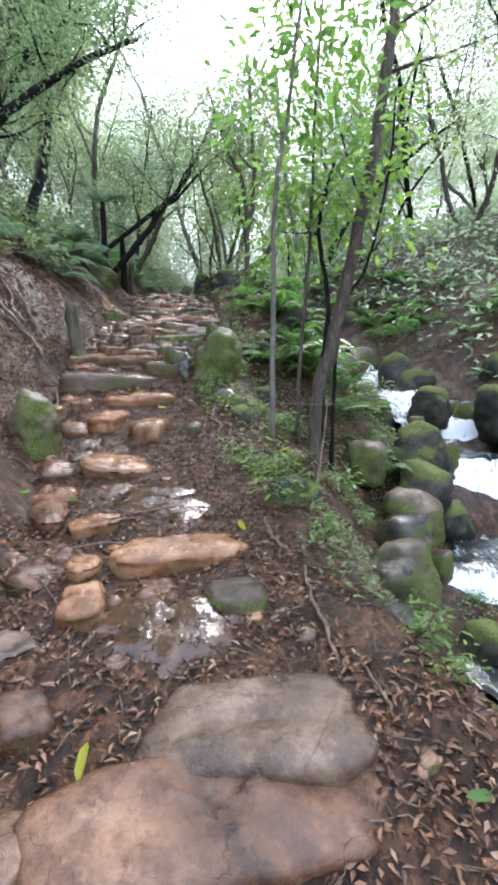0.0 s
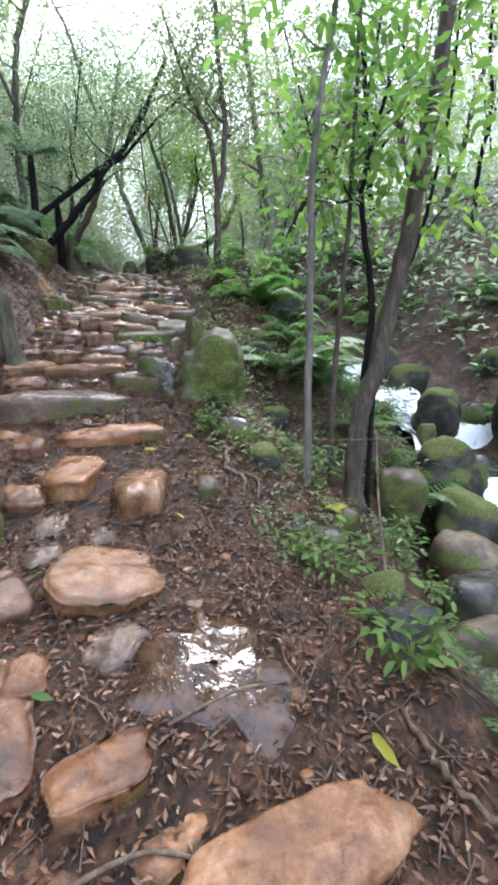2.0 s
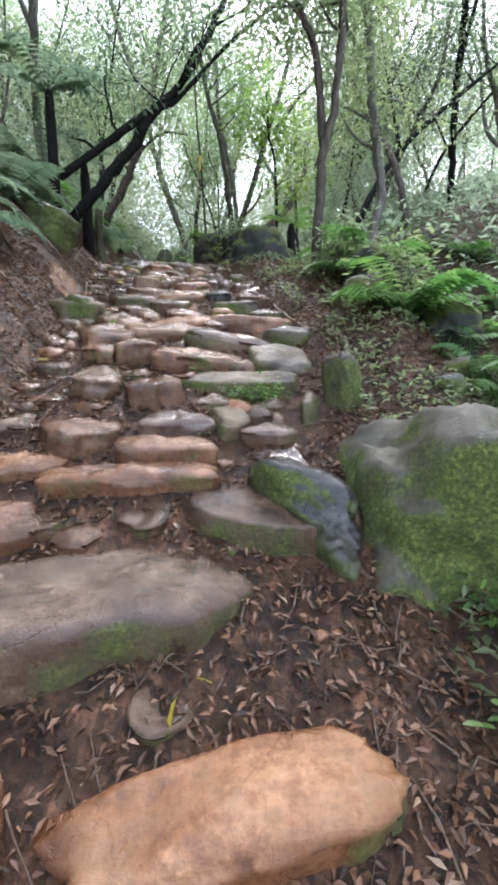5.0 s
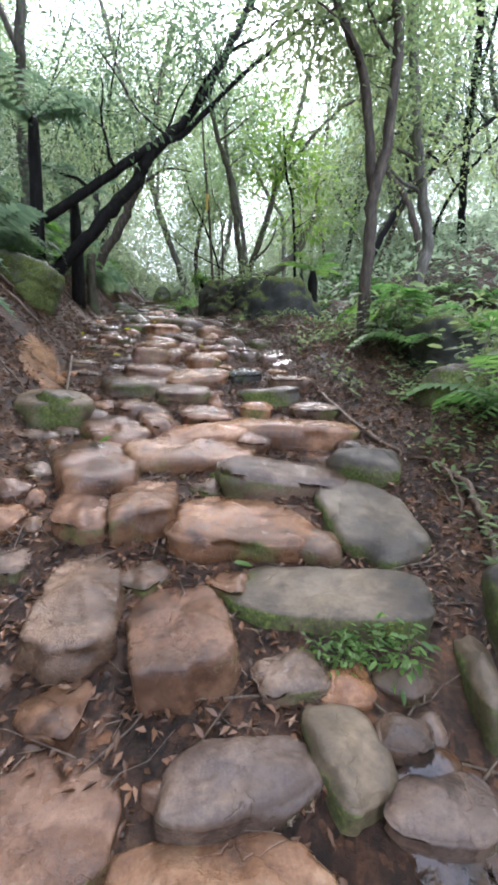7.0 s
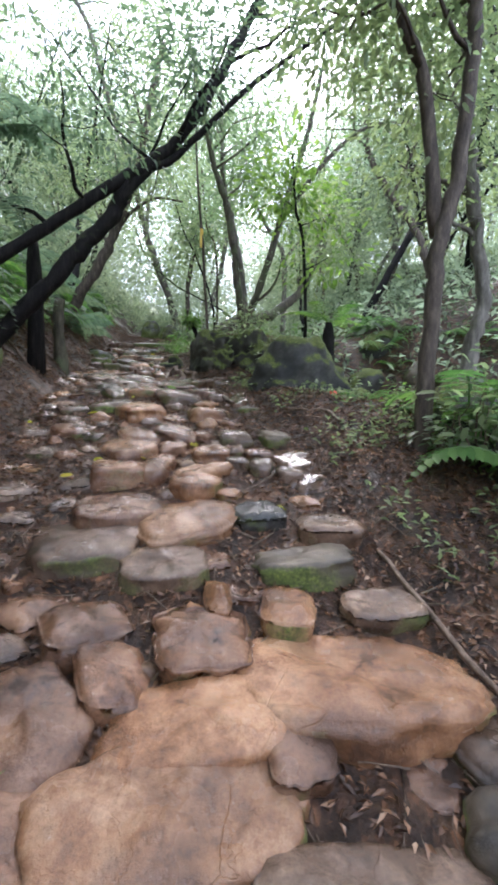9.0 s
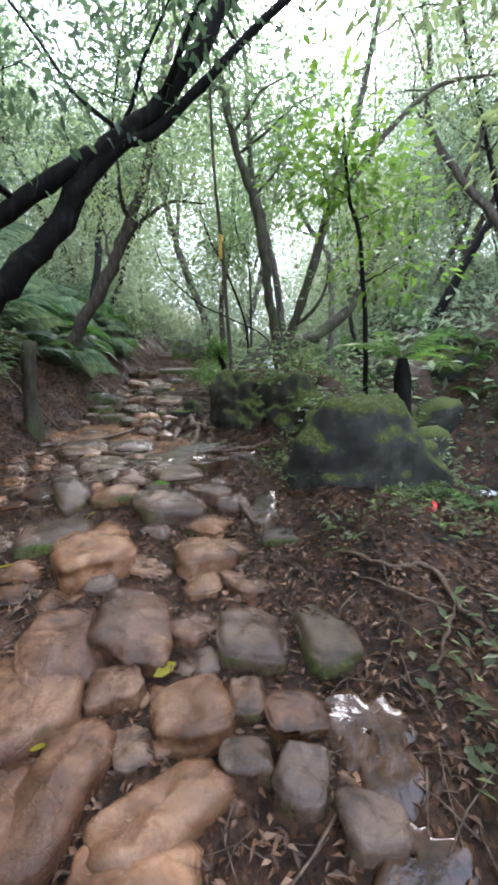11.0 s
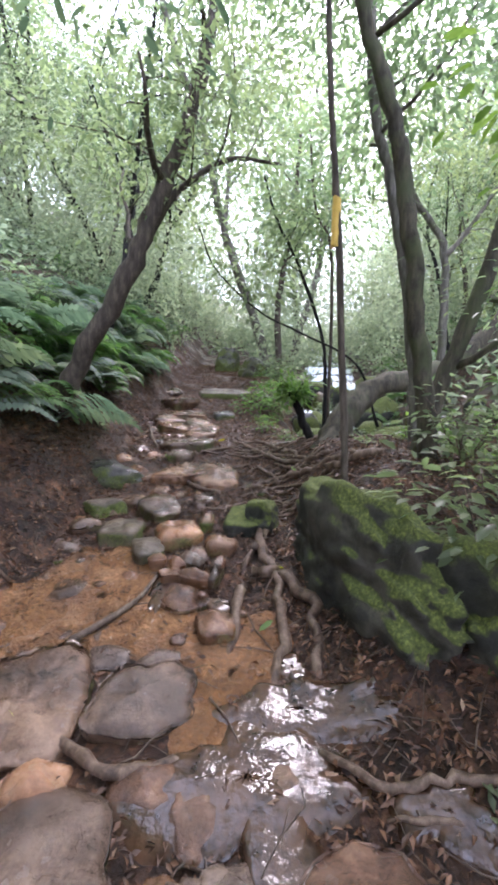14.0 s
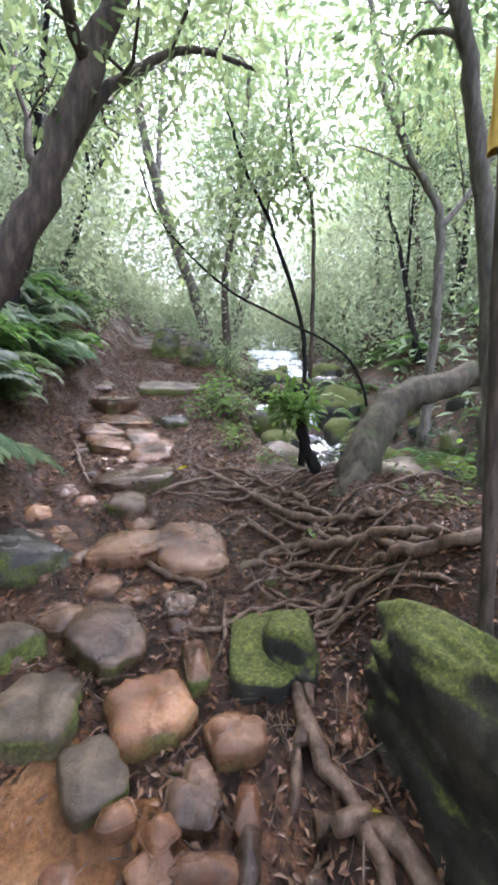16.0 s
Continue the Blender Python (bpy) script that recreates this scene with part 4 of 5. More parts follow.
# ---------------------------------------------------------------- the wood around
def wood_tree(seed, height, bark, leaf, label):
    r = np.random.default_rng(seed)
    p, d = [np.zeros(3) - [0, 0, .3]], np.array([r.normal(0, .25), r.normal(0, .25), 1.0])
    for i in range(7):
        d = d + r.normal(0, .17, 3) * [1, 1, .3]
        d /= np.linalg.norm(d)
        p.append(p[-1] + d * height / 7)
    q = [tuple(v) for v in p]
    a = r.uniform(0, 6.28)
    f0 = p[2]
    fork = [tuple(f0 + np.array([math.cos(a) * s * .45, math.sin(a) * s * .45, s]) * height * .13) for s in (0, .9, 2, 3.2)]
    return tree(label, q, .03 + .006 * height, .015, bark, leaf, seed, boughs=14, reach=height * .27, per=19, leaf_len=.085, spread=.34, first=.35, rise=.45, sides=7, forks=[(fork, .04, .015)],
                group="trees of the surrounding wood", simple=True)


kinds = [wood_tree(200 + i, 5.5 + (i * 1.3) % 4, (M_BARK, M_BARK_GREY, M_BARK_DARK)[i % 3], (M_LEAF, M_LEAF_HAZED, M_LEAF_DARK, M_LEAF_HAZED)[i % 4],
                   ("slender brown tree with a light green crown", "slender grey tree with a light green crown", "dark crooked tree with deep green leaves")[i % 3]) for i in range(9)]
spots, r = [], np.random.default_rng(21)
while len(spots) < 82:
    y, x = r.uniform(-6, 46), r.uniform(-17, 18)
    c, s = float(along(TRAIL_X, y)), float(along(STREAM_X, y))
    if c - 3.2 < x < c + 2.4 or abs(x - s) < 1.6 or (s + 1.6 > x > c and y < 22):
        continue
    if any((x - a) ** 2 + (y - b) ** 2 < 1.4 ** 2 for a, b in spots):
        continue
    if math.hypot(x, y) < 3.4 or (x > s and y < 24 and r.uniform() < .55):
        continue
    spots.append((x, y))
tall = np.random.default_rng(5)
while len(spots) < 116:
    y, x = tall.uniform(15, 33), tall.uniform(-13, 12)
    c, s = float(along(TRAIL_X, y)), float(along(STREAM_X, y))
    if not (c - 1.6 < x < c + 1.4 or abs(x - s) < 1.0) and all((x - a) ** 2 + (y - b) ** 2 > 1.0 for a, b in spots):
        spots.append((x, y))
while len(spots) < 130:
    y, x = tall.uniform(5, 17), tall.uniform(-9, -4.4)
    if all((x - a) ** 2 + (y - b) ** 2 > 1.0 for a, b in spots):
        spots.append((x, y))
for i, (x, y) in enumerate(spots):
    k = kinds[i % 9]
    m = pose(x, y, gz(x, y), r.uniform(-6, 6), r.uniform(-6, 6), r.uniform(0, 360)) @ Matrix.Scale(r.uniform(.8, 1.25) if i < 82 else r.uniform(1.3, 1.75), 4)
    if i < 9:
        k.matrix_basis = m
    else:
        copy_thing(k, m)


def stuff(name, me, label, category):
    return tagged(put(name, me), label, category, kind="stuff")


# far woods: foliage over the hills
n = 360000
fx, fy = r.uniform(-34, 34, n), r.uniform(6, 52, n)
keep = (np.hypot(fx, fy - 8) > 19) & (wobble(fx, fy, .9, 3) > -.5)
fx, fy = fx[keep], fy[keep]
fz = ground_z(fx, fy) + r.uniform(0, 1, len(fx)) ** 1.15 * (10.5 + 3 * wobble(fx, fy, .5)) * np.where(fx > 4, .75, 1)
stuff("far_woods", leaves_mesh("far_woods", np.stack([fx, fy, fz], 1), r.normal(0, 1, (len(fx), 3)), .2, .12, M_LEAF_HAZED, 5, simple=True), "dense green woods on the far hillside, paled by painted haze", "woods")

# thicket that closes the view up the valley
n = 120000
tx, ty = r.uniform(-11, 8, n), r.uniform(21, 36, n)
keep = (np.abs(tx - along(TRAIL_X, ty)) > np.where(ty < 27, .9, 0)) & (np.abs(tx - along(STREAM_X, ty)) > np.where(ty < 27, .9, 0)) & (wobble(tx, ty, 1.4, 2) > -.45)
tx, ty = tx[keep], ty[keep]
tz = ground_z(tx, ty) + r.uniform(0, 1, len(tx)) ** 1.1 * (4.2 + 1.8 * wobble(tx, ty, .8))
stuff("thicket", leaves_mesh("thicket", np.stack([tx, ty, tz], 1), r.normal(0, 1, (len(tx), 3)), .125, .07, M_LEAF_HAZED, 25, simple=True), "green thicket closing the upper valley, paled by painted haze", "thicket")

# undergrowth on the banks
n = 100000
ux, uy = r.uniform(-13, 12, n), r.uniform(-3, 30, n)
c, w, s = along(TRAIL_X, uy), along(TRAIL_W, uy), along(STREAM_X, uy)
keep = ((ux < c - w - np.where(uy < 8, 1.9, np.where(uy > 12, .55, .95))) | (ux > s + .8)) & (wobble(ux, uy, 1.1, 5) > -.1)
ux, uy = ux[keep], uy[keep]
uz = ground_z(ux, uy) + r.uniform(0, 1, len(ux)) ** 2 * .7 * (1 + wobble(ux, uy, 2.2, 1))
stuff("undergrowth", leaves_mesh("undergrowth", np.stack([ux, uy, uz], 1), r.normal(0, 1, (len(ux), 3)) * [1, 1, .5], .12, .05, M_LEAF_DARK, 6, simple=True), "leafy green undergrowth covering the banks", "undergrowth")

n = 60000
hx, hy = r.uniform(-26, 26, n), r.uniform(2, 46, n)
keep = ((hx < along(TRAIL_X, hy) - 3.0) | (hx > along(STREAM_X, hy) + 1.6)) | (hy > 26)
hx, hy = hx[keep], hy[keep]
hz = ground_z(hx, hy) + r.uniform(0, 1, len(hx)) ** 2 * .9
stuff("hillside_scrub", leaves_mesh("hillside_scrub", np.stack([hx, hy, hz], 1), r.normal(0, 1, (len(hx), 3)) * [1, 1, .6], .26, .12, M_LEAF_HAZED, 16, simple=True), "green scrub covering the hillsides, paled by painted haze", "scrub")

# ferns
f_green = [fern("green fern with arching fronds on the bank", (0, 0, 0), 9, .62, M_FERN, 31 + i) for i in range(3)]
f_silver = [fern("silvery fern with drooping fronds on the bank", (0, 0, 0), 10, .75, M_FERN_BLUE, 41 + i) for i in range(2)]
protos = f_green + f_silver
fr = np.random.default_rng(77)
for i in range(215):
    y = fr.uniform(3, 26)
    c, w, s = float(along(TRAIL_X, y)), float(along(TRAIL_W, y)), float(along(STREAM_X, y))
    x = c - w - (2.0 if y < 8 else .85) - fr.uniform(0, 1.8) ** 2 if i % 5 > 1 else s + fr.uniform(.7, 4)
    p = protos[i % 5]
    m = pose(x, y, gz(x, y) - .02, fr.uniform(-15, 15), fr.uniform(-15, 15), fr.uniform(0, 360)) @ Matrix.Scale(fr.uniform(.7, 1.4), 4)
    if i < 5:
        p.matrix_basis = m
    else:
        copy_thing(p, m)
for i, (x, y, sc) in enumerate([(1.3, 6.3, 1.3), (1.9, 6.0, 1.3), (1.0, 7.2, 1.3), (.9, 8.2, 1.1), (1.6, 7.4, 1.3), (2.4, 6.6, 1.2), (2.1, 8.2, 1.3), (.3, 8.1, .8), (.9, 9.4, .9), (1.6, 9.6, 1.2), (.1, 11.2, .5), (-.1, 11.9, .6)]):
    copy_thing(f_green[i % 3], pose(x, y, gz(x, y), 0, 0, 70 * i) @ Matrix.Scale(sc, 4))
for i in range(84):
    y = fr.uniform(10.5, 20)
    x = float(along(TRAIL_X, y) - along(TRAIL_W, y)) - .5 - fr.uniform(0, 1.7)
    copy_thing(protos[i % 5], pose(x, y, gz(x, y), fr.uniform(-10, 10), fr.uniform(10, 25), fr.uniform(-40, 40)) @ Matrix.Scale(fr.uniform(.8, 1.3), 4))
for i in range(24):
    y = fr.uniform(5.8, 10.5)
    x = fr.uniform(.35, 2.3) if i % 3 else fr.uniform(.2, 1.0)
    copy_thing(f_green[i % 3], pose(x, y, gz(x, y) + .03, fr.uniform(-8, 8), fr.uniform(-8, 8), fr.uniform(0, 360)) @ Matrix.Scale(fr.uniform(1.0, 1.6), 4))
for i in range(54):
    y = fr.uniform(14.5, 22)
    x = float(along(TRAIL_X, y) - along(TRAIL_W, y)) - .45 - fr.uniform(0, 2.0)
    copy_thing(protos[i % 5], pose(x, y, gz(x, y), fr.uniform(-10, 10), fr.uniform(5, 25), fr.uniform(-60, 60)) @ Matrix.Scale(fr.uniform(.8, 1.3), 4))
fern("yellowing fern on the stream bank", (.29, 4.53, .62), 7, .36, M_LEAF_YELLOW, 54, 1.3)
fern("black-trunked tree fern with bright fresh fronds", (.12, 12.6, 3.75), 9, .7, M_LEAF_FRESH, 51, .5, .85, "tree ferns", "tree_fern")
fern("black-trunked tree fern on the bank", (-3.55, 11.2, gz(-3.55, 11.2)), 12, .95, M_FERN_BLUE, 52, .9, 1.75, "tree ferns", "tree_fern")
fern("short black tree fern on the bank", (-3.3, 11.9, gz(-3.3, 11.9)), 10, .8, M_FERN_BLUE, 53, .9, 1.3, "tree ferns", "tree_fern")

# low broad-leaved plants
sh = [shrub("low plant with fresh broad green leaves", (0, 0, 0), .32, 6, M_LEAF_FRESH, .075, 4, 61 + i, spread=.06) for i in range(3)]
sh += [shrub("low leafy shrub with dull green leaves", (0, 0, 0), .55, 8, M_LEAF, .08, 6, 65 + i, spread=.09) for i in range(2)]
sr = np.random.default_rng(15)
near = [(.98, 4.55), (1.15, 4.35), (1.35, 3.6), (1.3, 3.1), (.72, 1.75), (.8, 1.55), (.12, 3.55), (.0, 3.75), (.3, 3.2), (.2, 2.9), (.45, 2.6), (1.15, 2.2), (1.3, 1.8), (1.05, 1.4), (1.25, 2.7), (.6, 5.3), (.2, 5.2), (-.1, 5.0),
        (.35, 4.9), (-.45, 5.05), (-1.12, 6.8), (-1.02, 6.74), (-1.22, 6.74), (-.35, 5.45), (-1.9, 18.6), (-1.75, 19.4), (-2.0, 20.2), (-.6, 15.2), (-1.9, 17.0), (-1.7, 16.5), (-2.0, 19.2), (-2.3, 20.6), (-1.6, 20.8), (-2.2, 18.2), (-2.6, 22), (-1.9, 21.6),
        (-.5, 14.4), (-.2, 13.9), (-2.05, 17.6), (-2.2, 18.8), (.2, 10.6), (-.1, 11.4)]
for i in range(len(near) + 60):
    if i < len(near):
        x, y = near[i]
        k = sh[i % 3]
    else:
        y = sr.uniform(1, 22)
        c, w, s = float(along(TRAIL_X, y)), float(along(TRAIL_W, y)), float(along(STREAM_X, y))
        x = sr.uniform(c + w + .5, s - .3) if i % 3 else c - w - sr.uniform(.5, 2)
        k = sh[3 + i % 2] if i % 4 else sh[i % 3]
    m = pose(x, y, gz(x, y) - .01, 0, 0, sr.uniform(0, 360)) @ Matrix.Scale(sr.uniform(.7, 1.25) * (.62 if 6.5 < y < 7 and x < -.9 else .68 if y < 4.3 else 1), 4)
    if i in (0, 1, 2):
        k.matrix_basis = m
    elif i in (len(near) + 1, len(near) + 2) and k in sh[3:] and not k.location.length:
        k.matrix_basis = m
    else:
        copy_thing(k, m)
for i in (3, 4):
    if not sh[i].location.length:
        sh[i].matrix_basis = pose(.9 + i * .3, 5.9, gz(.9 + i * .3, 5.9), 0, 0, 40)

# moss, grass and leaves of the bank beside the path
n = 42000
bx, by = r.uniform(-1.2, 2.6, n), r.uniform(.5, 20, n)
c, w, s = along(TRAIL_X, by), along(TRAIL_W, by), along(STREAM_X, by)
keep = (bx > c + w + .25) & (bx < s - .2) & (wobble(bx, by, 2.6, 7) > np.where((by > 5.5) & (by < 11), -.3, .12))
bx, by = bx[keep], by[keep]
bz = ground_z(bx, by) + r.uniform(0, .1, len(bx))
stuff("ground_plants", leaves_mesh("ground_plants", np.stack([bx, by, bz], 1), r.normal(0, 1, (len(bx), 3)) * [1, 1, .4] + [0, 0, .4], .06, .028, M_LEAF, 9, simple=True), "small green plants creeping over the bank", "ground plants")

# fallen leaves and twigs
n = 270000
ly = r.uniform(.3, 24, n)
c, w, s = along(TRAIL_X, ly), along(TRAIL_W, ly), along(STREAM_X, ly)
lx = c + r.uniform(-3.2, 2.6, n)
on = np.abs(lx - c) < w * .8
keep = (~on | (r.uniform(0, 1, n) < .7)) & (lx < s - .3) & (wobble(lx, ly, 1.7, 2) + .5 * wobble(lx, ly, 6, 3) > -.65)
lx, ly = lx[keep], ly[keep]
lz = ground_z(lx, ly) + r.uniform(-.004, .022, len(lx))
stuff("leaf_litter", leaves_mesh("leaf_litter", np.stack([lx, ly, lz], 1), r.normal(0, 1, (len(lx), 3)) * [1, 1, .3], .042, .016, M_LITTER, 8, .5, .2, simple=True), "wet fallen brown leaves scattered over soil", "leaf litter")
g = Geo()
for i in range(2600):
    y = r.uniform(.5, 17)
    x = float(along(TRAIL_X, y)) + r.normal(.3, 1.3)
    a, ln = r.uniform(0, 6.28), r.uniform(.06, .35)
    q = np.array([[x + math.cos(a) * ln * k + r.normal(0, .012), y + math.sin(a) * ln * k + r.normal(0, .012), 0] for k in (0, .35, .7, 1)])
    q[:, 2] = ground_z(q[:, 0], q[:, 1]) + r.uniform(.006, .03)
    rr = r.uniform(.0018, .005)
    g.add(*tube_geo(q, np.linspace(rr, rr * .5, 4), 4, i))
stuff("twigs", g.mesh("twigs", M_TWIG), "thin broken twigs lying on the ground", "twigs")

# single fallen leaves that stand out
fallen = {}
for key, mat in (("yellow", M_LEAF_YELLOW), ("green", M_LEAF_FRESH)):
    fallen[key] = leaves_mesh("fallen_leaf", np.zeros((1, 3)), np.array([[1.0, 0, .05]]), .11, .05, mat, 3)
for i in range(46):
    y = r.uniform(.8, 16.5)
    x = float(along(TRAIL_X, y)) + r.uniform(-1, 1)
    key = "green" if i % 3 == 0 else "yellow"
    ob = put("fallen_leaf", fallen[key])
    ob.matrix_basis = pose(x, y, gz(x, y) + .05, r.uniform(-20, 20), r.uniform(-20, 20), r.uniform(0, 360)) @ Matrix.Scale(r.uniform(.6, 1.2), 4)
    tagged(ob, f"{key} fallen leaf lying on the wet ground", "leaf", "fallen leaves")


# ---------------------------------------------------------------- small things
def stick(label, pts, r0, mat=M_TWIG):
    base = np.array(pts[0], float)
    g = Geo()
    p = bend(pts, 6) - base
    g.add(*tube_geo(p, np.linspace(r0, r0 * .6, len(p)), 6, 2, .1))
    ob = put("stick", g.mesh("stick", mat))
    ob.location = base
    return tagged(ob, label, "stick")


def lying(*pts, up=.03):
    return [(x, y, gz(x, y) + up) for x, y in pts]


stick("thin dead stick leaning against a tree", [(.62, 3.95, gz(.62, 3.95)), (.75, 4.4, .75), (.86, 4.75, 1.25)], .014)
stick("thin straight stick caught between saplings", [(.2, 4.6, 1.22), (.6, 4.65, 1.2), (1.2, 4.75, 1.18)], .005)
stick("long dead stick lying down the bank", lying((-2.75, 9.6), (-2.62, 9.0), (-2.5, 8.4), up=.05), .014)
stick("short pale broken stick on the wet path", lying((-1.33, 11.35), (-1.28, 11.2), (-1.24, 11.1), up=.05), .02)
stick("dead stick lying across the path", lying((-1.0, 2.35), (-.8, 2.4), (-.6, 2.36)), .009)
stick("thin dead stick lying on wet mud", lying((-.75, 2.75), (-.5, 2.85), (-.3, 2.88)), .008)
stick("forked dead branch in the mud", lying((-2.75, 13.05), (-2.55, 13.35), (-2.5, 13.6), up=.04), .018)
stick("brown dead branch lying below the bank", lying((-2.3, 5.2), (-2.15, 4.9), (-2.05, 4.6), up=.05), .012)

M_TAPE = plain("yellow_tape", (.62, .4, .07), .5)
M_RED = plain("red_tape", (.6, .05, .03), .45)
M_PAPER = plain("pale_bark", (.6, .55, .48), .7)


def band(name, label, category, at, radius, height, mat, seed):
    """A strip wound round a stem, with a loose end."""
    g = Geo()
    a = np.linspace(0, 2 * np.pi, 17)
    rr = np.random.default_rng(seed)
    rows = []
    for z in np.linspace(-height / 2, height / 2, 7):
        q = radius * (1 + .1 * rr.normal(0, 1, 17))
        rows.append(np.stack([q * np.cos(a), q * np.sin(a), np.full(17, z) + .006 * np.sin(2 * a)], 1))
    v = np.vstack(rows)
    g.add(v, [(i * 17 + j, i * 17 + j + 1, (i + 1) * 17 + j + 1, (i + 1) * 17 + j) for i in range(6) for j in range(16)])
    ob = put(name, g.mesh(name, mat))
    ob.location = at
    return tagged(ob, label, category)


band("marker_tape", "yellow marker tape wound round a sapling", "marker tape", (-1.545, 13.8, 5.95), .024, .26, M_TAPE, 1)


def ribbon(name, label, category, x, y, length, width, turn, mat, seed):
    r = np.random.default_rng(seed)
    k = np.linspace(0, 1, 9)
    g = Geo()
    px, py = length * k, .03 * np.sin(5 * k + seed)
    pz = .02 + .02 * np.sin(9 * k + seed)
    v = np.vstack([np.stack([px, py - width / 2, pz], 1), np.stack([px, py + width / 2, pz + .01 * r.normal(0, 1, 9)], 1)])
    v = np.vstack([v, v - [0, 0, .003]])
    g.add(v, [(i, i + 1, i + 10, i + 9) for i in range(8)] + [(i + 27, i + 28, i + 19, i + 18) for i in range(8)])
    ob = put(name, g.mesh(name, mat))
    ob.location, ob.rotation_euler = (x, y, gz(x, y) + .015), (0, 0, radians(turn))
    return tagged(ob, label, category)


ribbon("red_ribbon", "short red ribbon lying on leaf litter", "ribbon", -.32, 10.95, .14, .025, 80, M_RED, 2)
ribbon("pale_bark_piece", "curled pale piece of bark on litter", "bark", -1.42, 13.6, .16, .07, 30, M_PAPER, 5)
ribbon("pale_bark_piece", "small pale piece of bark on litter", "bark", -1.3, 13.75, .1, .05, 100, M_PAPER, 6)

# ---------------------------------------------------------------- small stones of the path, then its slabs
cobbles = [[rock_mesh("cobble", (1, 1, .75), STONE[k], 300 + 10 * j + i, 3, planes=8, rough=.06) for j in range(3)] for i, k in enumerate("obg")]
r = np.random.default_rng(44)
for i in range(260):
    y = r.uniform(.8, 19) if i % 4 else r.uniform(9, 15)
    x = float(along(TRAIL_X, y)) + float(along(TRAIL_W, y)) * r.uniform(-1.05, 1.05)
    ob = put("cobble", cobbles[i % 3][i % 9 // 3], path)
    sc = r.uniform(.03, .1)
    ob.location, ob.rotation_euler, ob.scale = (x, y, gz(x, y) - sc * .02), (r.uniform(-.2, .3), r.uniform(-.2, .2), r.uniform(0, 6.28)), (sc, sc * r.uniform(.7, 1.2), sc * r.uniform(.7, 1.1))
# the slabs and blocks of the path
stone("o", -0.40, 2.33, 0.54, 0.61, 0.22, 0.14, 18)
stone("o", -0.97, 2.61, 0.59, 0.27, 0.18, 0.06, 18)
stone("o", -0.88, 2.18, 0.51, 0.15, 0.17, 0.08, 19)
stone("o", -0.79, 1.89, 0.45, 0.18, 0.22, 0.14, 12)
stone("b", -1.34, 2.82, 0.63, 0.17, 0.50, 0.08, 26)
stone("o", -1.09, 3.54, 0.80, 0.45, 0.47, 0.12, 8)
stone("o", -1.30, 2.99, 0.67, 0.14, 0.15, 0.08, 7)
stone("g", -1.71, 5.60, 1.54, 0.95, 0.38, 0.34, 14)
stone("o", -1.27, 5.05, 1.29, 0.66, 0.22, 0.16, 8)
stone("b", -1.89, 4.95, 1.25, 0.21, 0.38, 0.15, 12)
stone("o", -1.44, 4.52, 1.11, 0.30, 0.47, 0.16, -4)
stone("o", -1.71, 4.26, 1.02, 0.23, 0.23, 0.14, 19)
stone("o", -0.99, 4.33, 1.06, 0.32, 0.48, 0.24, 3)
stone("b", -2.21, 5.88, 1.66, 0.29, 0.23, 0.12, 15)
stone("o", -1.69, 6.11, 1.79, 0.64, 0.14, 0.14, 1)
stone("b", -1.97, 6.42, 1.94, 0.30, 0.29, 0.14, 19)
stone("o", -1.55, 6.30, 1.88, 0.36, 0.18, 0.14, 2)
stone("o", -2.28, 6.16, 1.81, 0.42, 0.10, 0.10, 11)
stone("m", -0.54, 4.28, 1.03, 0.12, 0.22, 0.14, -7)
stone("w", -1.52, 6.48, 1.97, 0.32, 0.15, 0.14, 7)
stone("b", -1.68, 6.89, 2.13, 0.26, 0.36, 0.18, 8)
stone("g", -2.02, 7.01, 2.17, 0.21, 0.40, 0.14, 4)
stone("o", -1.43, 7.40, 2.30, 0.47, 0.35, 0.14, 6)
stone("o", -1.87, 7.57, 2.36, 0.24, 0.44, 0.14, 2)
stone("b", -2.12, 7.49, 2.33, 0.20, 0.31, 0.12, 14)
stone("m", -0.83, 7.44, 2.31, 0.33, 0.50, 0.18, 7)
stone("g", -1.12, 7.79, 2.43, 0.59, 0.27, 0.14, 4)
stone("m", -1.14, 6.98, 2.16, 0.56, 0.22, 0.30, -10)
stone("m", -1.23, 6.52, 1.99, 0.15, 0.19, 0.14, 8)
stone("g", -1.07, 6.54, 2.00, 0.11, 0.08, 0.08, -13)
stone("w", -1.04, 6.39, 1.93, 0.21, 0.12, 0.08, -7)
stone("m", -0.77, 6.69, 2.06, 0.07, 0.24, 0.25, -18)
stone("m", -2.59, 8.62, 2.75, 0.36, 0.40, 0.24, 20)
stone("b", -1.29, 8.20, 2.56, 0.17, 0.28, 0.10, -0)
stone("o", -1.05, 8.37, 2.62, 0.66, 0.38, 0.18, -6)
stone("o", -1.58, 8.25, 2.58, 0.50, 0.24, 0.22, 3)
stone("b", -2.13, 8.30, 2.59, 0.27, 0.31, 0.16, 33)
stone("b", -2.02, 8.67, 2.70, 0.29, 0.20, 0.12, 26)
stone("b", -1.90, 8.44, 2.63, 0.19, 0.25, 0.12, 22)
stone("g", -1.75, 8.98, 2.81, 0.34, 0.22, 0.14, 5)
stone("b", -2.02, 9.41, 2.98, 0.36, 0.26, 0.14, 20)
stone("o", -1.65, 9.31, 2.94, 0.42, 0.28, 0.14, 8)
stone("m", -1.08, 9.00, 2.82, 0.38, 0.19, 0.14, -2)
stone("o", -1.21, 8.72, 2.72, 0.19, 0.23, 0.10, -4)
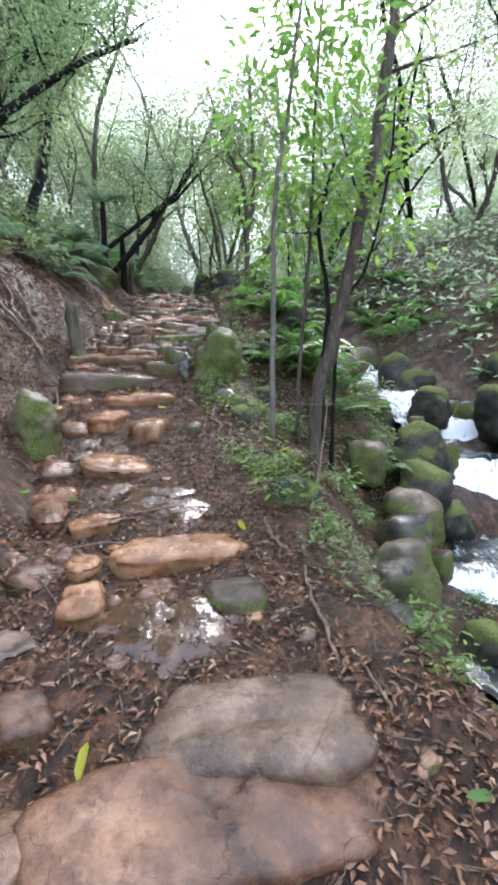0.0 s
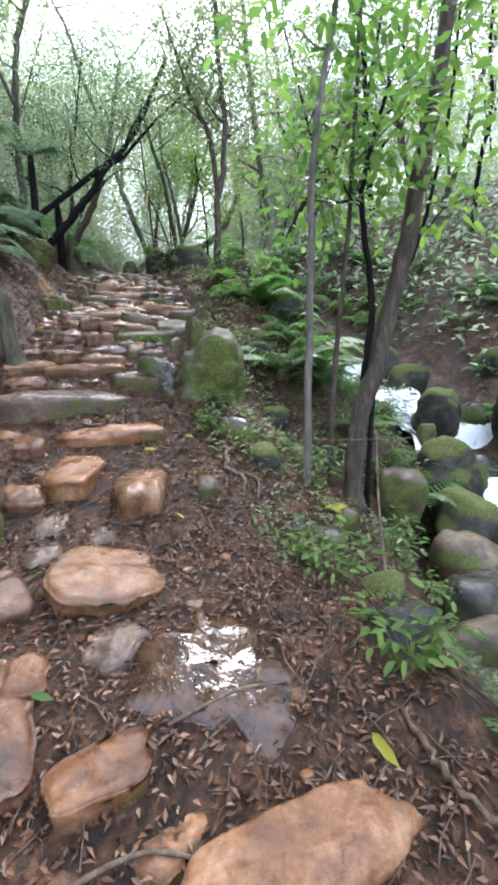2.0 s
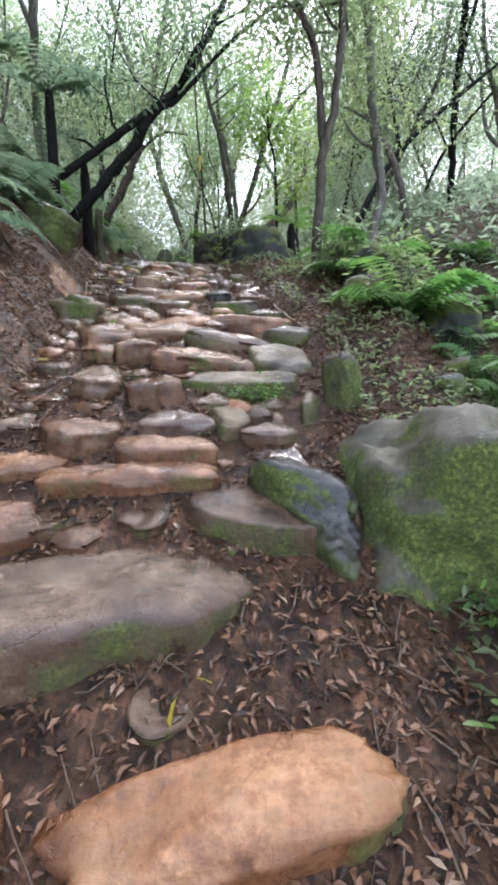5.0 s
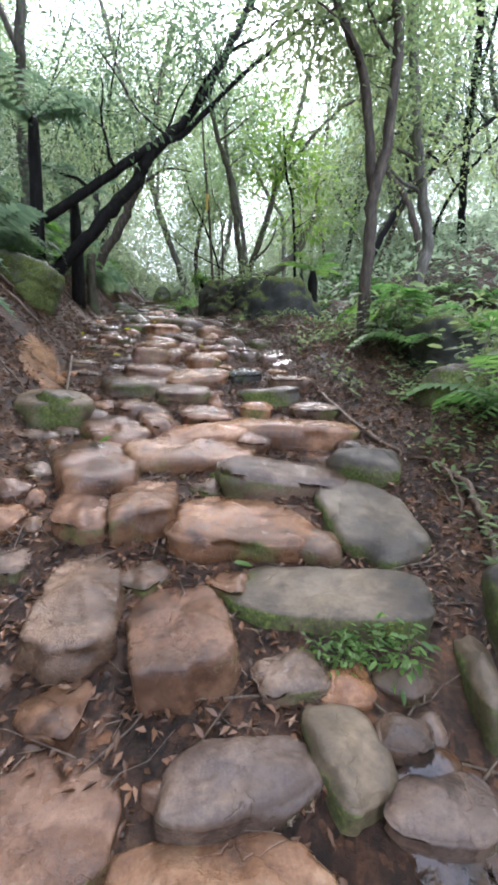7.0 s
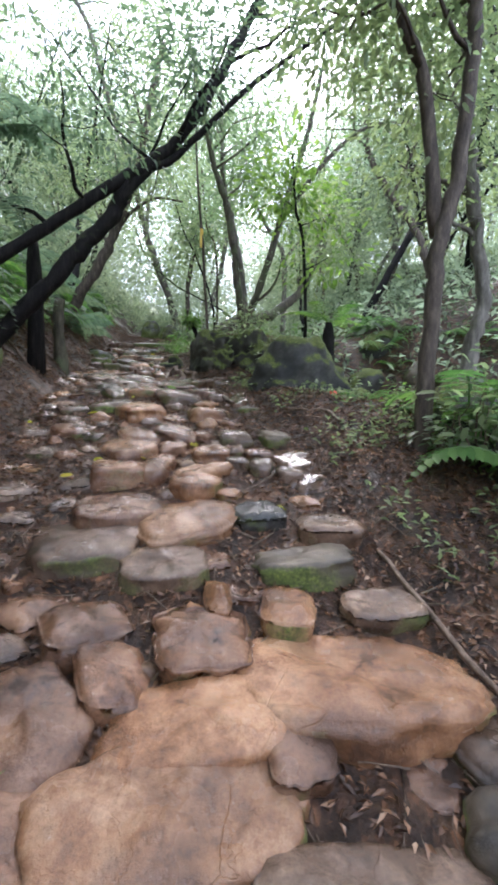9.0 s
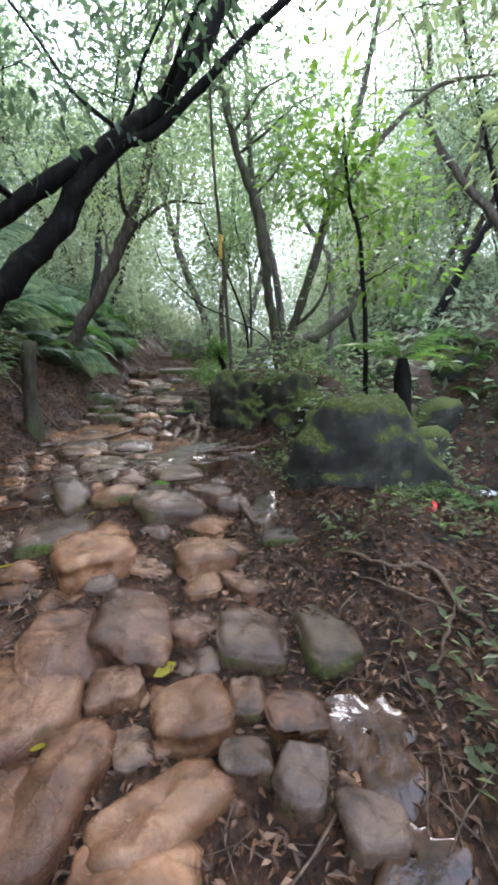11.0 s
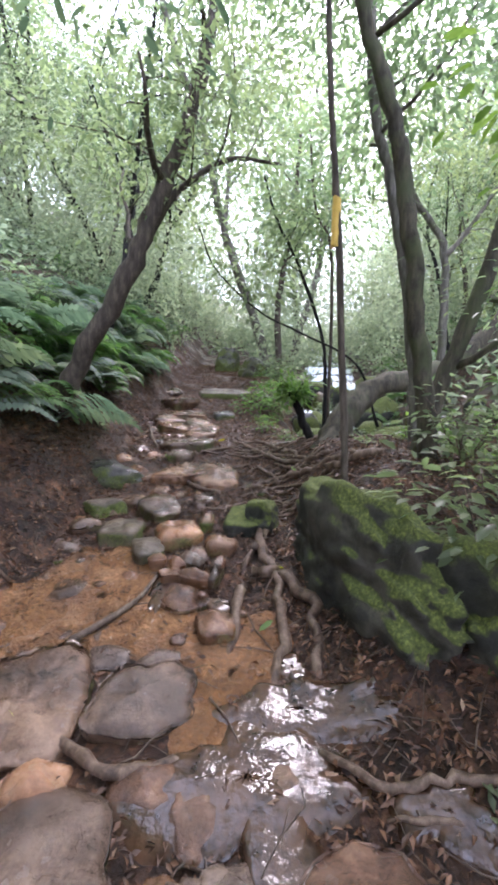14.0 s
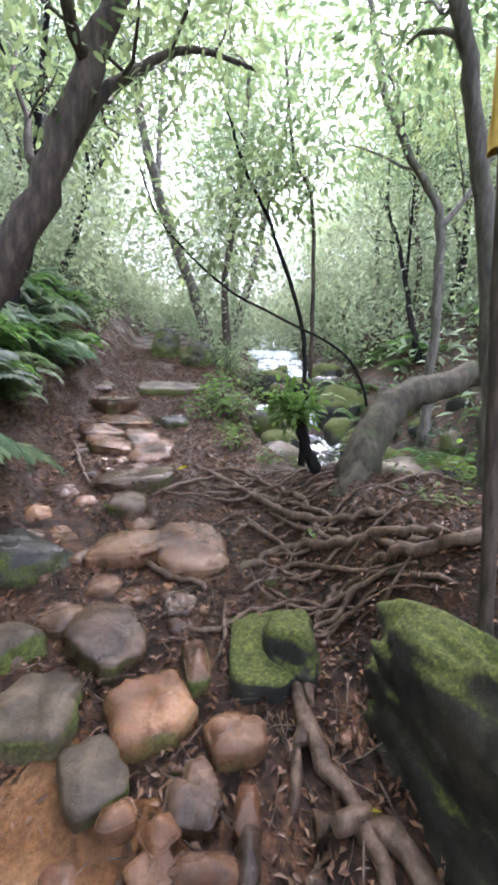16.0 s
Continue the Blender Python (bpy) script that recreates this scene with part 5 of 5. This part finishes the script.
stone("o", -1.51, 8.77, 2.73, 0.10, 0.15, 0.08, -3)
stone("g", -0.86, 9.25, 2.92, 0.29, 0.22, 0.10, -1)
stone("d", -1.26, 9.37, 2.96, 0.24, 0.22, 0.12, -3)
stone("g", -0.79, 8.71, 2.71, 0.28, 0.18, 0.08, 1)
stone("o", -1.60, 9.66, 3.07, 0.24, 0.20, 0.10, 3)
stone("g", -0.66, 8.09, 2.52, 0.20, 0.18, 0.12, 12)
stone("b", -1.59, 8.57, 2.67, 0.31, 0.25, 0.06, -3)
stone("b", -1.86, 9.89, 3.14, 0.17, 0.34, 0.16, -8)
stone("o", -1.55, 9.82, 3.12, 0.30, 0.16, 0.18, 33)
stone("o", -1.51, 10.10, 3.21, 0.20, 0.19, 0.14, 21)
stone("b", -2.01, 10.38, 3.30, 0.27, 0.30, 0.14, 17)
stone("b", -1.76, 10.47, 3.33, 0.25, 0.36, 0.15, 11)
stone("g", -1.30, 10.41, 3.31, 0.21, 0.26, 0.14, 4)
stone("m", -0.98, 10.41, 3.31, 0.20, 0.31, 0.15, 10)
stone("b", -1.78, 10.18, 3.23, 0.16, 0.12, 0.10, 14)
stone("g", -1.32, 9.94, 3.16, 0.13, 0.10, 0.10, 3)
stone("w", -1.15, 9.90, 3.15, 0.12, 0.14, 0.12, -16)
stone("w", -0.98, 9.78, 3.11, 0.15, 0.12, 0.12, -4)
stone("b", -1.15, 10.08, 3.20, 0.16, 0.12, 0.08, 5)
stone("g", -1.31, 10.14, 3.22, 0.10, 0.11, 0.08, 7)
stone("o", -2.13, 11.00, 3.49, 0.31, 0.43, 0.18, 20)
stone("o", -1.47, 10.92, 3.47, 0.30, 0.19, 0.16, 19)
stone("m", -1.08, 11.03, 3.50, 0.21, 0.12, 0.12, -0)
stone("w", -1.76, 11.44, 3.62, 0.36, 0.31, 0.16, 16)
stone("o", -2.14, 11.53, 3.64, 0.22, 0.21, 0.14, 14)
stone("g", -2.47, 11.60, 3.66, 0.17, 0.41, 0.14, 27)
stone("g", -2.44, 12.18, 3.75, 0.29, 0.36, 0.12, 23)
stone("g", -2.75, 12.69, 3.81, 0.40, 0.45, 0.08, 22)
stone("g", -2.32, 12.76, 3.82, 0.32, 0.25, 0.08, 20)
stone("w", -1.81, 11.91, 3.71, 0.28, 0.29, 0.07, 15)
stone("g", -1.38, 11.43, 3.61, 0.16, 0.15, 0.14, 10)
stone("b", -1.58, 12.18, 3.75, 0.26, 0.22, 0.06, 18)
stone("o", -2.10, 13.21, 3.89, 0.17, 0.16, 0.12, 20)
stone("b", -2.31, 13.40, 3.92, 0.16, 0.16, 0.08, 3)
stone("o", -2.42, 13.60, 3.96, 0.11, 0.09, 0.08, 16)
stone("g", -2.32, 13.75, 3.99, 0.13, 0.12, 0.08, 2)
stone("m", -2.63, 13.85, 4.02, 0.16, 0.19, 0.10, 27)
stone("o", -2.17, 13.95, 4.04, 0.18, 0.14, 0.14, 12)
stone("o", -2.46, 14.06, 4.07, 0.26, 0.23, 0.18, 16)
stone("g", -2.69, 14.40, 4.15, 0.25, 0.32, 0.16, 38)
stone("o", -2.71, 15.06, 4.28, 0.36, 0.29, 0.12, -2)
stone("o", -2.36, 15.03, 4.28, 0.35, 0.37, 0.14, 5)
stone("g", -2.83, 16.07, 4.44, 0.51, 0.37, 0.10, 6)
stone("b", -2.31, 14.24, 4.11, 0.09, 0.20, 0.10, 9)
stone("g", -2.16, 13.62, 3.96, 0.06, 0.15, 0.10, -8)
stone("g", -3.54, 18.74, 4.87, 0.51, 0.77, 0.12, 31)
stone("b", -3.23, 17.89, 4.68, 0.51, 0.58, 0.12, 19)
stone("g", -3.88, 19.41, 5.03, 0.49, 0.51, 0.10, 21)
stone("o", -3.21, 17.04, 4.56, 0.33, 0.53, 0.10, 22)
stone("d", -2.64, 17.96, 4.69, 0.27, 0.45, 0.20, 2)
stone("b", -2.89, 17.10, 4.57, 0.30, 0.46, 0.10, 14)
stone("o", -2.40, 13.68, 3.98, 0.09, 0.07, 0.08, 25)
stone("g", -2.29, 13.80, 4.00, 0.09, 0.14, 0.06, 12)
stone("o", -2.53, 13.73, 3.99, 0.09, 0.05, 0.06, 14)
stone("b", -2.15, 13.72, 3.99, 0.06, 0.13, 0.08, -9)
stone("o", -2.27, 13.59, 3.96, 0.18, 0.03, 0.08, -2)
stone("g", -0.67, 0.98, 0.24, 0.16, 0.20, 0.20, 25)
stone("b", -0.09, 1.07, 0.26, 0.96, 0.29, 0.21, 10)
stone("g", -0.01, 1.31, 0.32, 0.65, 0.32, 0.20, 2)
stone("b", -1.53, 11.55, 3.65, 0.23, 0.17, 0.20, -15)
stone("b", -0.77, 1.34, 0.34, 0.15, 0.18, 0.25, 34)
stone("o", -1.68, 8.04, 2.51, 0.54, 0.28, 0.20, 6)
stone("m", -0.06, 2.01, 0.44, 0.25, 0.21, 0.20, 8)
stone("b", -1.54, 3.41, 0.78, 0.20, 0.25, 0.20, 25)
stone("m", -2.88, 14.12, 4.06, 0.26, 0.28, 0.20, 10)
stone("M", -2.01, 14.30, 4.12, 0.29, 0.36, 0.20, -3)
stone("g", -1.11, 7.26, 2.24, 0.15, 0.14, 0.20, -8)
stone("g", -2.79, 15.60, 4.38, 0.23, 0.29, 0.20, 2)
stone("m", -0.70, 7.86, 2.50, 0.30, 0.21, 0.20, -29)
stone("b", -2.76, 16.72, 4.52, 0.32, 0.40, 0.20, 4)
stone("b", -2.09, 9.82, 3.14, 0.27, 0.33, 0.20, -2)
stone("b", -3.38, 17.47, 4.63, 0.40, 0.50, 0.20, 18)
stone("g", -1.09, 6.07, 1.71, 0.51, 0.52, 0.37, 7)
stone("m", -2.82, 19.53, 5.04, 0.79, 0.70, 0.29, -4)
stone("b", -2.08, 10.14, 3.23, 0.29, 0.36, 0.20, 16)
stone("g", -2.42, 11.22, 3.50, 0.34, 0.42, 0.20, 16)
stone("b", -2.15, 7.92, 2.47, 0.36, 0.46, 0.20, 12)
stone("g", -2.15, 9.17, 2.87, 0.42, 0.35, 0.20, 1)

# smaller stones wedged into the gaps between the slabs
r = np.random.default_rng(58)
wedged = 0
for i in range(5200):
    if wedged == 165:
        break
    y = r.uniform(5.9, 12.7) if i % 4 else r.uniform(1.5, 18.5)
    side = r.uniform(-1, .95 if 5.9 < y < 12.7 else .2)
    x = float(along(TRAIL_X, y)) + float(along(TRAIL_W, y)) * side
    size = r.uniform(.06, .17) if i > 1500 else r.uniform(.13, .22)
    gap = 9.0
    for px, py, hw, hd, a in PLACED:
        u, v = (x - px) * math.cos(a) + (y - py) * math.sin(a), (y - py) * math.cos(a) - (x - px) * math.sin(a)
        gap = min(gap, math.hypot(max(0, abs(u) - hw), max(0, abs(v) - hd)))
        if gap < size * .48:
            break
    else:
        wedged += 1
        stone("bgowb"[wedged % 5], x, y, gz(x, y) + r.uniform(.0, .035), size, size * r.uniform(.7, 1.1), .08, r.uniform(-40, 40))
